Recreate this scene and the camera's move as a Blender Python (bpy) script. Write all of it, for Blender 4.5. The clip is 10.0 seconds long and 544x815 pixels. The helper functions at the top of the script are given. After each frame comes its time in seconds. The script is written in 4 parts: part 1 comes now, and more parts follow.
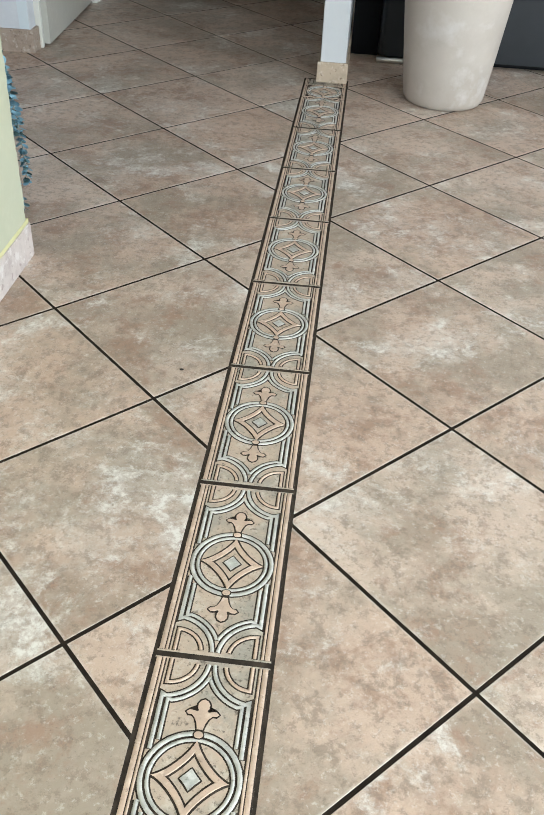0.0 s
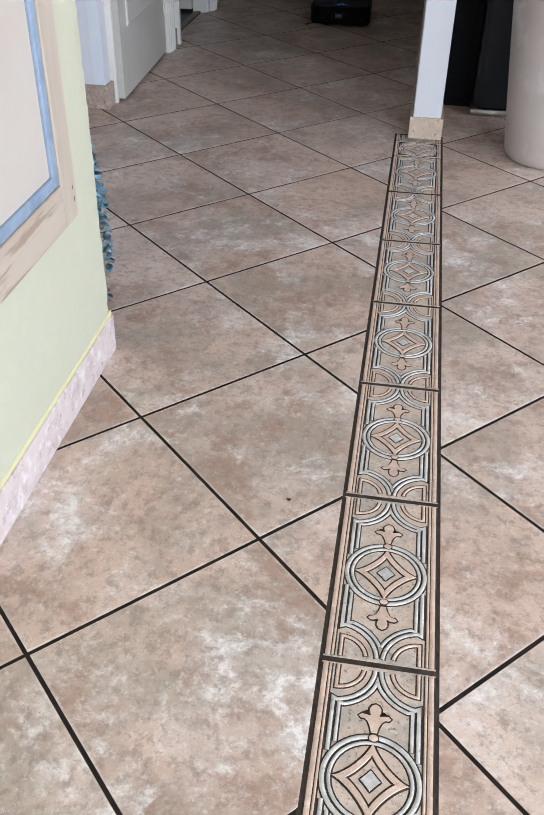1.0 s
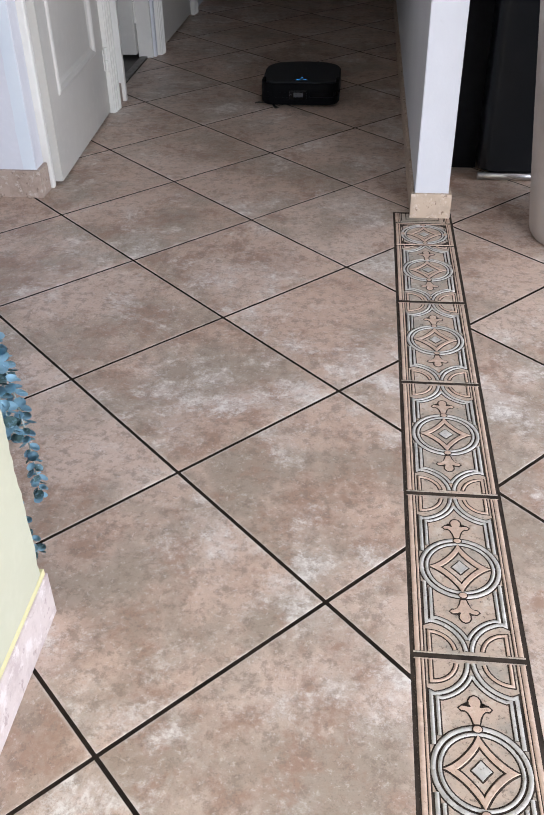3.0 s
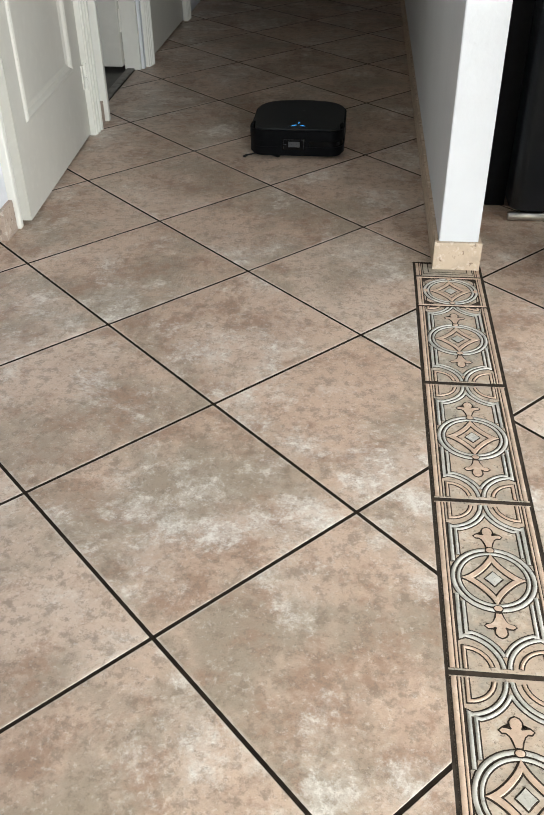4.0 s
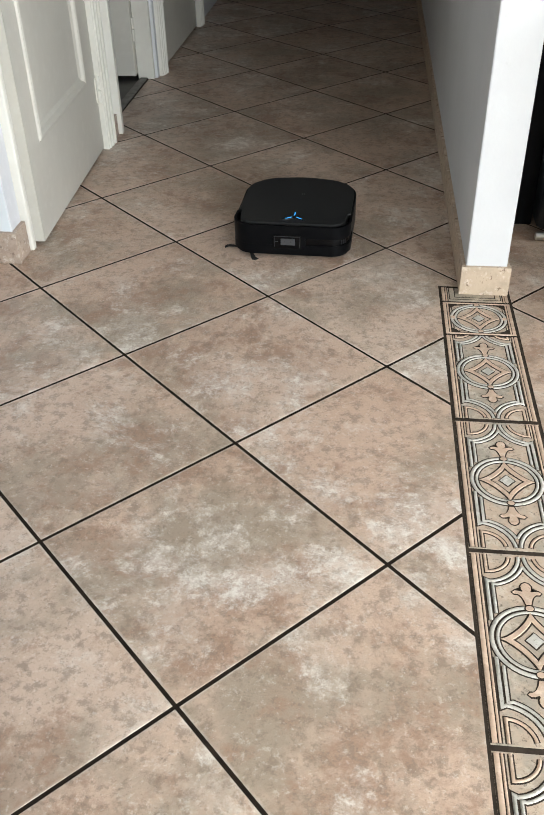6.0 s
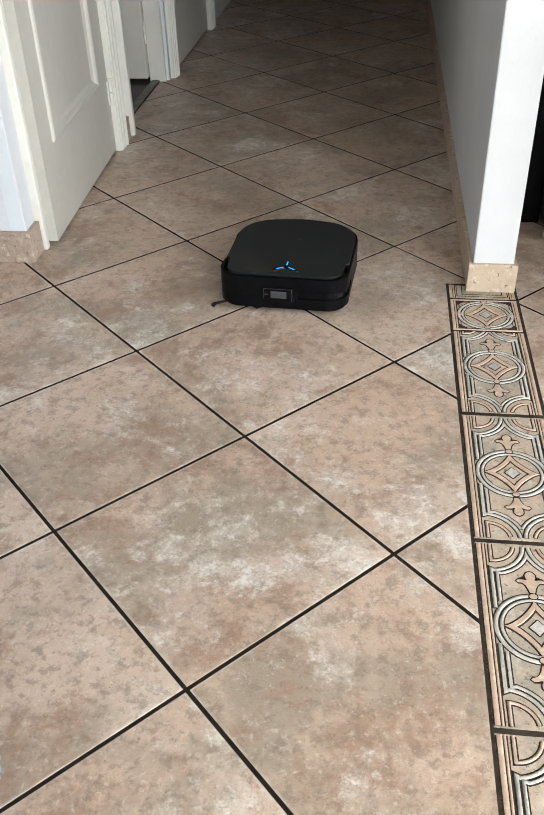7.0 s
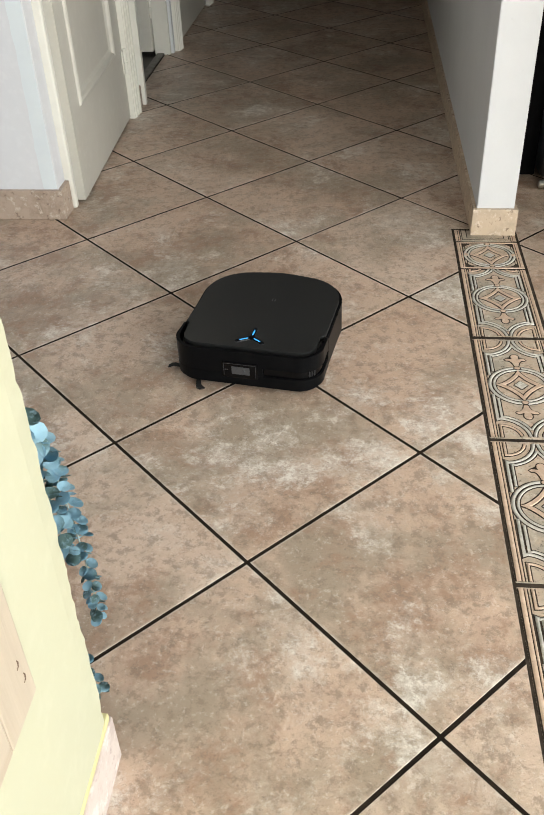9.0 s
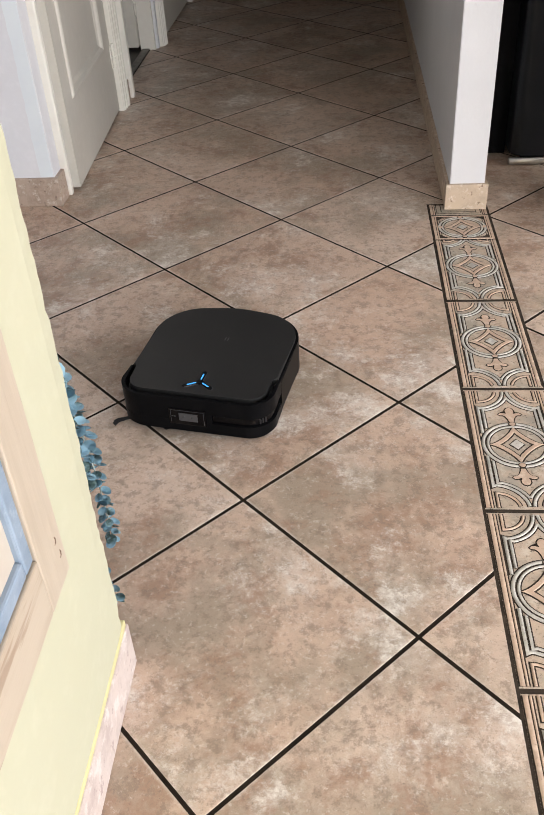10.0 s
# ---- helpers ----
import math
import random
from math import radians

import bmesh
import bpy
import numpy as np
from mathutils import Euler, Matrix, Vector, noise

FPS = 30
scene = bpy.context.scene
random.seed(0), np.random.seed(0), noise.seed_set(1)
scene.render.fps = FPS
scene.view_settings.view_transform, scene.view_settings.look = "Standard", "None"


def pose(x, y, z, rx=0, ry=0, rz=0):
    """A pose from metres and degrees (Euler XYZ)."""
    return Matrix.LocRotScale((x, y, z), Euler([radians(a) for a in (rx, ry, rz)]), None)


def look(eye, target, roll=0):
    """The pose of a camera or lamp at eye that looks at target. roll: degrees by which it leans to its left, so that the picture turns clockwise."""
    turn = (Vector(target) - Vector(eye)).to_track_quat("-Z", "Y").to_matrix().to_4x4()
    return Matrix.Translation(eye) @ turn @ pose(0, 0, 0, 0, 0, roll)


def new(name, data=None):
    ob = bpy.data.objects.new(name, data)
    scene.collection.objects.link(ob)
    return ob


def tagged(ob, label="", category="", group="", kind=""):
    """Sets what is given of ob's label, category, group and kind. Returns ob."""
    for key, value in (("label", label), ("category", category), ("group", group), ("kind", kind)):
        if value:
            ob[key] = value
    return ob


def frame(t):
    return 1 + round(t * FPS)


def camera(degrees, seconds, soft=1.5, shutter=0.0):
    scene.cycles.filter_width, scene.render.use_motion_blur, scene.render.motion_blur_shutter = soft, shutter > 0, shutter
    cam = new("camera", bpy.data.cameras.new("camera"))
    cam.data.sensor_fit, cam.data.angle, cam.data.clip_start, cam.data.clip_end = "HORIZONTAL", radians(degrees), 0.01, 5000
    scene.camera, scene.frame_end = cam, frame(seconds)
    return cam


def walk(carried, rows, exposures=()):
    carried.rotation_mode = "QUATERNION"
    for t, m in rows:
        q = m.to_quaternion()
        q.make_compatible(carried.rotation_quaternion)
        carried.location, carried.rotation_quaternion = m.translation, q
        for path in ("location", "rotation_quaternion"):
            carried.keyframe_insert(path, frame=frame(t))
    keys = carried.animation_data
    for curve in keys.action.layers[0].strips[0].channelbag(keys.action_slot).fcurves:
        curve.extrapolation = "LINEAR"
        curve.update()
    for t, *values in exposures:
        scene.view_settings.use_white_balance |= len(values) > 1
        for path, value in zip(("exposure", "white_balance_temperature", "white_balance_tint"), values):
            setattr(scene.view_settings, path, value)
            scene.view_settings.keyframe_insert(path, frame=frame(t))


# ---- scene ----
cam = camera(35.6, 10.0, soft=1.05)
PATH = [
    (0, (0.332, -2.448, 1.013), (0.211, -0.874, -0.216), 3.1),
    (0.5, (0.277, -2.256, 1.02), (0.063, -0.673, -0.183), 2.7),
    (1, (0.169, -2.158, 1.019), (-0.073, -0.566, -0.167), 1.2),
    (1.5, (0.108, -2.029, 1.016), (-0.117, -0.429, -0.162), -0.2),
    (2, (0.123, -1.816, 1.031), (-0.092, -0.207, -0.137), -1.0),
    (2.5, (0.092, -1.665, 1.028), (-0.103, -0.05, -0.135), -1.2),
    (2.7, (0.057, -1.599, 1.028), (-0.127, 0.015, -0.139), -1.3),
    (3.8, (-0.013, -1.126, 1.0), (-0.184, 0.478, -0.184), -0.7),
    (4, (-0.029, -1.064, 0.993), (-0.199, 0.542, -0.187), -0.8),
    (4.5, (-0.098, -0.993, 1.006), (-0.255, 0.612, -0.176), -0.5),
    (5, (-0.087, -0.959, 1.014), (-0.252, 0.643, -0.172), -0.7),
    (6.5, (-0.063, -0.975, 1.019), (-0.268, 0.623, -0.166), -1.5),
    (7, (-0.059, -0.997, 1.022), (-0.277, 0.603, -0.158), -1.8),
    (7.5, (-0.055, -1.041, 1.037), (-0.274, 0.561, -0.141), -2.1),
    (8, (-0.079, -1.117, 1.041), (-0.281, 0.483, -0.142), -2.1),
    (8.5, (-0.111, -1.173, 1.035), (-0.306, 0.421, -0.158), -2.3),
    (9, (-0.128, -1.221, 1.025), (-0.316, 0.363, -0.181), -2.5),
    (9.5, (-0.14, -1.28, 1.04), (-0.312, 0.298, -0.177), -2.8),
    (10, (-0.111, -1.384, 1.045), (-0.28, 0.199, -0.166), -3.7),
]
EXPOSURES = [(0, -0.25, 5950, 3), (1, -0.20, 5750, 14), (2.5, -0.09, 5750, 20), (4, 0.38, 6350, 7), (5, 0.43, 6350, 7), (7.5, 0.46, 6350, 8), (8.7, 0.30, 6700, 7), (9.5, 0.17, 6850, 9), (10, 0.12, 6700, 15)]
walk(cam, [(t, look(eye, target, roll)) for t, eye, target, roll in PATH], EXPOSURES)

# ---------------------------------------------------------------- light
world = bpy.data.worlds.new("sky")
scene.world = world
world.use_nodes = True
wn = world.node_tree.nodes
sky = wn.new("ShaderNodeTexSky")
sky.sky_type, sky.sun_disc = "NISHITA", False
sky.sun_elevation, sky.sun_rotation = radians(40), radians(100)
world.node_tree.links.new(sky.outputs[0], wn["Background"].inputs[0])
wn["Background"].inputs[1].default_value = 0.1


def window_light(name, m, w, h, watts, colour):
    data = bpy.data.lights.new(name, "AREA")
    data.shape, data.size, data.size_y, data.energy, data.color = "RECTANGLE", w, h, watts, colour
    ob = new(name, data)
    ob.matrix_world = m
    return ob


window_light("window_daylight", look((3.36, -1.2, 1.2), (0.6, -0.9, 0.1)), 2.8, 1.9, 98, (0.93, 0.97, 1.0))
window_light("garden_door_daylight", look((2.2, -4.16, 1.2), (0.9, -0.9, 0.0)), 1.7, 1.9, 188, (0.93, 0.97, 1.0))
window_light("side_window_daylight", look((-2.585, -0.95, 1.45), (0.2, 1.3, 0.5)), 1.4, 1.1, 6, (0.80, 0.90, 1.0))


# ---------------------------------------------------------------- materials
def material(name, base, rough=0.5, metal=0.0, spots=(), bump=0.0, bump_scale=60.0, coat=0.0, rnd=False, emit=None, spec=0.5, stretch=None):
    """A principled material; spots: (colour, noise scale, low, high, detail) mixed over the base one after another."""
    m = bpy.data.materials.new(name)
    m.use_nodes = True
    t = m.node_tree
    n, ln = t.nodes, t.links
    b = n["Principled BSDF"]
    b.inputs["Roughness"].default_value, b.inputs["Metallic"].default_value = rough, metal
    b.inputs["Coat Weight"].default_value = coat
    b.inputs["Specular IOR Level"].default_value = spec
    b.inputs["Base Color"].default_value = (*base, 1)
    co = n.new("ShaderNodeTexCoord")
    vec = co.outputs["Object"]
    if rnd:
        info = n.new("ShaderNodeObjectInfo")
        mul = n.new("ShaderNodeVectorMath")
        mul.operation = "MULTIPLY_ADD"
        comb = n.new("ShaderNodeCombineXYZ")
        for i, k in enumerate((37.0, 91.0, 53.0)):
            s = n.new("ShaderNodeMath")
            s.operation = "MULTIPLY"
            s.inputs[1].default_value = k
            ln.new(info.outputs["Random"], s.inputs[0])
            ln.new(s.outputs[0], comb.inputs[i])
        mul.inputs[1].default_value = (1, 1, 1)
        ln.new(vec, mul.inputs[0])
        ln.new(comb.outputs[0], mul.inputs[2])
        vec = mul.outputs[0]
    if stretch:
        st = n.new("ShaderNodeVectorMath")
        st.operation = "MULTIPLY"
        st.inputs[1].default_value = stretch
        ln.new(vec, st.inputs[0])
        vec = st.outputs[0]
    out = None
    for colour, scale, lo, hi, detail, *rest in spots:
        tex = n.new("ShaderNodeTexNoise")
        tex.inputs["Scale"].default_value, tex.inputs["Detail"].default_value = scale, detail
        tex.inputs["Roughness"].default_value = rest[0] if rest else 0.62
        ln.new(vec, tex.inputs["Vector"])
        rng = n.new("ShaderNodeMapRange")
        rng.inputs["From Min"].default_value, rng.inputs["From Max"].default_value = lo, hi
        rng.inputs["To Max"].default_value = rest[1] if len(rest) > 1 else 1.0
        ln.new(tex.outputs["Fac"], rng.inputs["Value"])
        mix = n.new("ShaderNodeMix")
        mix.data_type = "RGBA"
        ln.new(rng.outputs[0], mix.inputs["Factor"])
        if out:
            ln.new(out, mix.inputs["A"])
        else:
            mix.inputs["A"].default_value = (*base, 1)
        mix.inputs["B"].default_value = (*colour, 1)
        out = mix.outputs["Result"]
    if out:
        ln.new(out, b.inputs["Base Color"])
    if bump:
        tex = n.new("ShaderNodeTexNoise")
        tex.inputs["Scale"].default_value, tex.inputs["Detail"].default_value = bump_scale, 6
        ln.new(vec, tex.inputs["Vector"])
        bm_ = n.new("ShaderNodeBump")
        bm_.inputs["Strength"].default_value, bm_.inputs["Distance"].default_value = bump, 0.004
        ln.new(tex.outputs["Fac"], bm_.inputs["Height"])
        ln.new(bm_.outputs[0], b.inputs["Normal"])
    if emit:
        b.inputs["Emission Color"].default_value = (*emit[:3], 1)
        b.inputs["Emission Strength"].default_value = emit[3]
    return m


def tile_material():
    """Glazed stoneware: soft clouds of pink, olive and chalk, broken up by fine grain, paler along the edges."""
    m = bpy.data.materials.new("mottled_tile")
    m.use_nodes = True
    n, ln = m.node_tree.nodes, m.node_tree.links
    b = n["Principled BSDF"]
    co, info = n.new("ShaderNodeTexCoord"), n.new("ShaderNodeObjectInfo")

    def value(sock, a):
        if isinstance(a, (int, float)):
            sock.default_value = a
        else:
            ln.new(a, sock)

    def calc(op, a, c=0.0, d=0.0):
        q = n.new("ShaderNodeMath")
        q.operation = op
        for sock, v in zip(q.inputs, (a, c, d)):
            value(sock, v)
        return q.outputs[0]

    def vec(op, a, c):
        q = n.new("ShaderNodeVectorMath")
        q.operation = op
        for sock, v in zip(q.inputs, (a, c)):
            if isinstance(v, tuple):
                sock.default_value = v
            else:
                ln.new(v, sock)
        return q.outputs[0]

    def clouds(at, scale, detail, rough, lo, hi, top=1.0, warp=0.0):
        q = n.new("ShaderNodeTexNoise")
        for k, v in (("Scale", scale), ("Detail", detail), ("Roughness", rough), ("Distortion", warp)):
            q.inputs[k].default_value = v
        ln.new(at, q.inputs["Vector"])
        r_ = n.new("ShaderNodeMapRange")
        r_.interpolation_type = "SMOOTHSTEP"
        for k, v in (("From Min", lo), ("From Max", hi), ("To Max", top)):
            r_.inputs[k].default_value = v
        ln.new(q.outputs["Fac"], r_.inputs["Value"])
        return r_.outputs[0]

    def over(under, colour, fac):
        q = n.new("ShaderNodeMix")
        q.data_type = "RGBA"
        value(q.inputs["Factor"], fac)
        for key, v in (("A", under), ("B", colour)):
            if isinstance(v, tuple):
                q.inputs[key].default_value = (*v, 1)
            else:
                ln.new(v, q.inputs[key])
        return q.outputs["Result"]

    shift = n.new("ShaderNodeCombineXYZ")
    for k, f in enumerate((37.0, 91.0, 53.0)):
        ln.new(calc("MULTIPLY", info.outputs["Random"], f), shift.inputs[k])
    p = vec("ADD", co.outputs["Object"], shift.outputs[0])
    other = vec("ADD", p, (11.3, 4.7, 8.1))
    third = vec("ADD", p, (3.9, 17.7, 2.6))
    grain = clouds(p, 60, 8, 0.75, 0.44, 0.57)
    mid = clouds(other, 15, 12, 0.72, 0.46, 0.555)
    # base: pinkish beige drifting to olive grey, tile by tile
    hue = calc("FRACT", calc("MULTIPLY", info.outputs["Random"], 7.31))
    col = over((0.575, 0.445, 0.352), (0.540, 0.390, 0.295), hue)
    col = over(col, (0.310, 0.252, 0.188), clouds(p, 2.9, 12, 0.70, 0.43, 0.60, 0.82, 0.15))
    # rusty veils with a ragged, drawn-out edge
    rust = calc("MULTIPLY", clouds(third, 4.4, 15, 0.78, 0.47, 0.57, 0.90, 0.2), calc("MULTIPLY_ADD", mid, 0.65, 0.35))
    col = over(col, (0.335, 0.215, 0.150), rust)
    # chalky bloom
    bloom = calc("MULTIPLY", clouds(other, 3.2, 15, 0.78, 0.487, 0.60, 0.92, 0.2), calc("MULTIPLY_ADD", mid, 0.7, 0.3))
    bloom = calc("MULTIPLY", bloom, calc("MULTIPLY_ADD", grain, 0.5, 0.5))
    col = over(col, (0.74, 0.695, 0.63), bloom)
    # grain: dark pits and pale grit
    col = over(col, (0.235, 0.175, 0.13), calc("MULTIPLY", clouds(third, 46, 10, 0.80, 0.495, 0.59, 0.62), calc("SUBTRACT", 1.0, bloom)))
    col = over(col, (0.80, 0.73, 0.65), clouds(other, 95, 5, 0.75, 0.55, 0.66, 0.28))
    col = over(col, (0.13, 0.10, 0.075), clouds(p, 185, 3, 0.6, 0.63, 0.70, 0.35))
    # arris paler along the joints, unevenly
    xyz = n.new("ShaderNodeSeparateXYZ")
    ln.new(co.outputs["Object"], xyz.inputs[0])
    reach = calc("ADD", calc("ABSOLUTE", xyz.outputs[0]), calc("ABSOLUTE", xyz.outputs[1]))
    rim = n.new("ShaderNodeMapRange")
    for k, v in (("From Min", 0.2785), ("From Max", 0.2855), ("To Max", 0.5)):
        rim.inputs[k].default_value = v
    ln.new(reach, rim.inputs["Value"])
    col = over(col, (0.74, 0.67, 0.59), calc("MULTIPLY", rim.outputs[0], calc("MULTIPLY_ADD", mid, 0.8, 0.2)))
    ln.new(col, b.inputs["Base Color"])
    ln.new(calc("MULTIPLY_ADD", mid, 0.12, 0.34), b.inputs["Roughness"])
    height = calc("ADD", calc("MULTIPLY", clouds(p, 190, 6, 0.6, 0.25, 0.75), 0.6), calc("MULTIPLY", clouds(other, 38, 8, 0.65, 0.3, 0.7), 0.8))
    bump = n.new("ShaderNodeBump")
    bump.inputs["Strength"].default_value, bump.inputs["Distance"].default_value = 0.3, 0.003
    ln.new(height, bump.inputs["Height"])
    ln.new(bump.outputs[0], b.inputs["Normal"])
    return m


TILE = tile_material()
GROUT = material("dark_grout", (0.015, 0.011, 0.008), 0.95, spots=(((0.030, 0.022, 0.016), 25, 0.4, 0.7, 4),), bump=0.3, bump_scale=300, spec=0.08)
DECOR = material("border_tile_field", (0.475, 0.365, 0.275), 0.55, spots=(((0.345, 0.30, 0.24), 9, 0.46, 0.58, 8, 0.7), ((0.56, 0.48, 0.39), 40, 0.52, 0.7, 6), ((0.10, 0.075, 0.055), 130, 0.55, 0.66, 5, 0.75, 0.8)), bump=0.3, bump_scale=220, rnd=True)
DECOR_PINK = material("border_tile_terracotta", (0.535, 0.385, 0.285), 0.55, spots=(((0.43, 0.315, 0.235), 25, 0.42, 0.66, 6), ((0.64, 0.50, 0.39), 60, 0.53, 0.7, 5), ((0.16, 0.11, 0.08), 150, 0.58, 0.69, 5, 0.75, 0.7)), bump=0.2, bump_scale=220, rnd=True)
DECOR_GREY = material("border_tile_grey_glaze", (0.50, 0.47, 0.42), 0.62, spots=(((0.35, 0.335, 0.295), 25, 0.42, 0.66, 6), ((0.60, 0.575, 0.53), 60, 0.53, 0.7, 5), ((0.14, 0.115, 0.09), 150, 0.57, 0.68, 5, 0.75, 0.75)), bump=0.2, bump_scale=220, rnd=True)
DECOR_LINE = material("border_tile_dark_line", (0.026, 0.019, 0.014), 0.8, spots=(((0.06, 0.044, 0.032), 40, 0.4, 0.7, 4),), spec=0.15)
YELLOW = material("yellow_plaster", (0.465, 0.462, 0.338), 0.75, spots=(((0.465, 0.455, 0.325), 3, 0.4, 0.7, 5), ((0.49, 0.485, 0.36), 30, 0.5, 0.8, 3)), bump=0.3, bump_scale=14)
YELLOW_EDGE = material("bright_yellow_paint", (0.60, 0.56, 0.30), 0.6, spots=(((0.56, 0.52, 0.27), 20, 0.4, 0.7, 4),))
WHITE_WALL = material("white_plaster", (0.64, 0.64, 0.66), 0.8, spots=(((0.60, 0.60, 0.62), 3, 0.4, 0.7, 5), ((0.67, 0.67, 0.69), 40, 0.5, 0.8, 3)), bump=0.12, bump_scale=30)
GREY_WALL = material("partition_plaster", (0.63, 0.63, 0.635), 0.8, spots=(((0.59, 0.59, 0.595), 4, 0.4, 0.7, 6), ((0.53, 0.525, 0.515), 20, 0.66, 0.8, 5)), bump=0.2, bump_scale=60)
CEILING = material("ceiling_paint", (0.8, 0.8, 0.79), 0.9, spots=(((0.76, 0.76, 0.75), 3, 0.4, 0.7, 5),))
STONE = material("beige_stone_skirting", (0.52, 0.405, 0.295), 0.5, spots=(((0.42, 0.325, 0.235), 18, 0.45, 0.65, 8), ((0.66, 0.56, 0.45), 40, 0.53, 0.64, 8, 0.7), ((0.17, 0.105, 0.065), 62, 0.585, 0.63, 6, 0.7, 0.8)), bump=0.35, bump_scale=120)
STONE_BROWN = material("brown_stone_skirting", (0.40, 0.31, 0.245), 0.5, spots=(((0.27, 0.20, 0.155), 20, 0.47, 0.60, 10, 0.7), ((0.55, 0.47, 0.395), 40, 0.53, 0.64, 8, 0.7), ((0.16, 0.105, 0.075), 62, 0.59, 0.64, 6, 0.7, 0.7)), bump=0.3, bump_scale=140)
STONE_PALE = material("pale_stone_skirting", (0.56, 0.485, 0.445), 0.5, spots=(((0.45, 0.375, 0.345), 16, 0.46, 0.60, 10, 0.7), ((0.66, 0.60, 0.565), 40, 0.53, 0.64, 8, 0.7), ((0.30, 0.225, 0.20), 34, 0.59, 0.63, 8, 0.7, 0.7)), bump=0.2, bump_scale=160)
DOOR_PAINT = material("cream_door_paint", (0.555, 0.53, 0.47), 0.45, spots=(((0.515, 0.49, 0.435), 2.5, 0.4, 0.7, 5), ((0.58, 0.555, 0.495), 30, 0.5, 0.8, 4)), bump=0.08, bump_scale=120)
TRIM_PAINT = material("white_trim_paint", (0.70, 0.68, 0.615), 0.42, spots=(((0.64, 0.61, 0.55), 6, 0.45, 0.7, 6),), bump=0.1, bump_scale=90)
STEEL = material("brushed_metal", (0.62, 0.61, 0.58), 0.32, 1.0, spots=(((0.45, 0.44, 0.42), 30, 0.5, 0.7, 4),))
BLACK_PLASTIC = material("black_plastic", (0.0030, 0.0031, 0.0036), 0.36, spots=(((0.005, 0.005, 0.0055), 30, 0.4, 0.7, 3),), spec=0.06)
MATTE_BLACK = material("matte_black_lid", (0.0125, 0.0125, 0.0125), 0.46, spots=(((0.016, 0.016, 0.0155), 6, 0.4, 0.7, 3),), bump=0.04, bump_scale=900, spec=0.4)
GLOSS_BLACK = material("gloss_black", (0.002, 0.002, 0.0025), 0.16, spec=0.2)
LENS_GREY = material("sensor_window_grey", (0.05, 0.05, 0.053), 0.3)
# grey of the printed marks, also of the painted glint round the button arms
MARK_GLINT_GREY = material("print_and_glint_grey", (0.045, 0.045, 0.048), 0.5)
BLUE_LED = material("blue_led", (0.03, 0.2, 0.5), 0.3, emit=(0.05, 0.42, 1.0, 0.95))
VENT_GREY = material("vent_grey", (0.007, 0.007, 0.008), 0.4)
RUBBER = material("black_rubber", (0.015, 0.015, 0.015), 0.8)
BRISTLE = material("dark_bristle", (0.006, 0.005, 0.0045), 0.7)
POT = material("cream_stone_pot", (0.455, 0.40, 0.35), 0.55, spots=(((0.385, 0.33, 0.28), 4, 0.42, 0.66, 6), ((0.54, 0.50, 0.47), 7, 0.55, 0.72, 5)), bump=0.1, bump_scale=80)
WORN_METAL = material("worn_dark_metal", (0.20, 0.19, 0.175), 0.5, 0.6, spots=(((0.10, 0.09, 0.08), 25, 0.45, 0.65, 6),))
FRESH_PAINT = material("fresh_bluish_paint", (0.66, 0.70, 0.72), 0.55, spots=(((0.62, 0.66, 0.69), 8, 0.45, 0.7, 5),))
SOIL = material("potting_soil", (0.05, 0.035, 0.025), 0.95, spots=(((0.1, 0.07, 0.05), 60, 0.5, 0.7, 4),), bump=1.0, bump_scale=120)
CABINET = material("black_cabinet", (0.007, 0.008, 0.0095), 0.38, spots=(((0.010, 0.011, 0.013), 8, 0.4, 0.7, 4),), bump=0.05, bump_scale=300, spec=0.3)
LENS_DOT = material("pale_lens", (0.07, 0.07, 0.073), 0.2)
LEAF = material("blue_green_leaf", (0.30, 0.50, 0.61), 0.5, spots=(((0.10, 0.175, 0.17), 0.22, 0.50, 0.58, 2), ((0.31, 0.48, 0.57), 2.6, 0.52, 0.68, 4)), rnd=True)
STEM = material("grey_green_stem", (0.30, 0.36, 0.34), 0.6, spots=(((0.2, 0.24, 0.2), 80, 0.4, 0.7, 3),))
WOOD = material("pale_wood_upright", (0.445, 0.38, 0.30), 0.5, spots=(((0.40, 0.335, 0.26), 16, 0.45, 0.62, 6), ((0.49, 0.425, 0.345), 40, 0.52, 0.7, 4)), bump=0.15, bump_scale=140, stretch=(1, 1, 0.08))
WOOD_RAIL = material("pale_wood_crosswise", (0.445, 0.38, 0.30), 0.5, spots=(((0.39, 0.32, 0.245), 18, 0.45, 0.60, 6), ((0.27, 0.19, 0.135), 30, 0.555, 0.60, 5, 0.6, 0.75)), bump=0.15, bump_scale=140, stretch=(1, 0.10, 1))
NAIL = material("dark_nail_mark", (0.12, 0.075, 0.05), 0.7)
PANEL = material("cream_panel", (0.475, 0.435, 0.37), 0.55, spots=(((0.46, 0.40, 0.335), 4, 0.42, 0.66, 5),), bump=0.1, bump_scale=60)
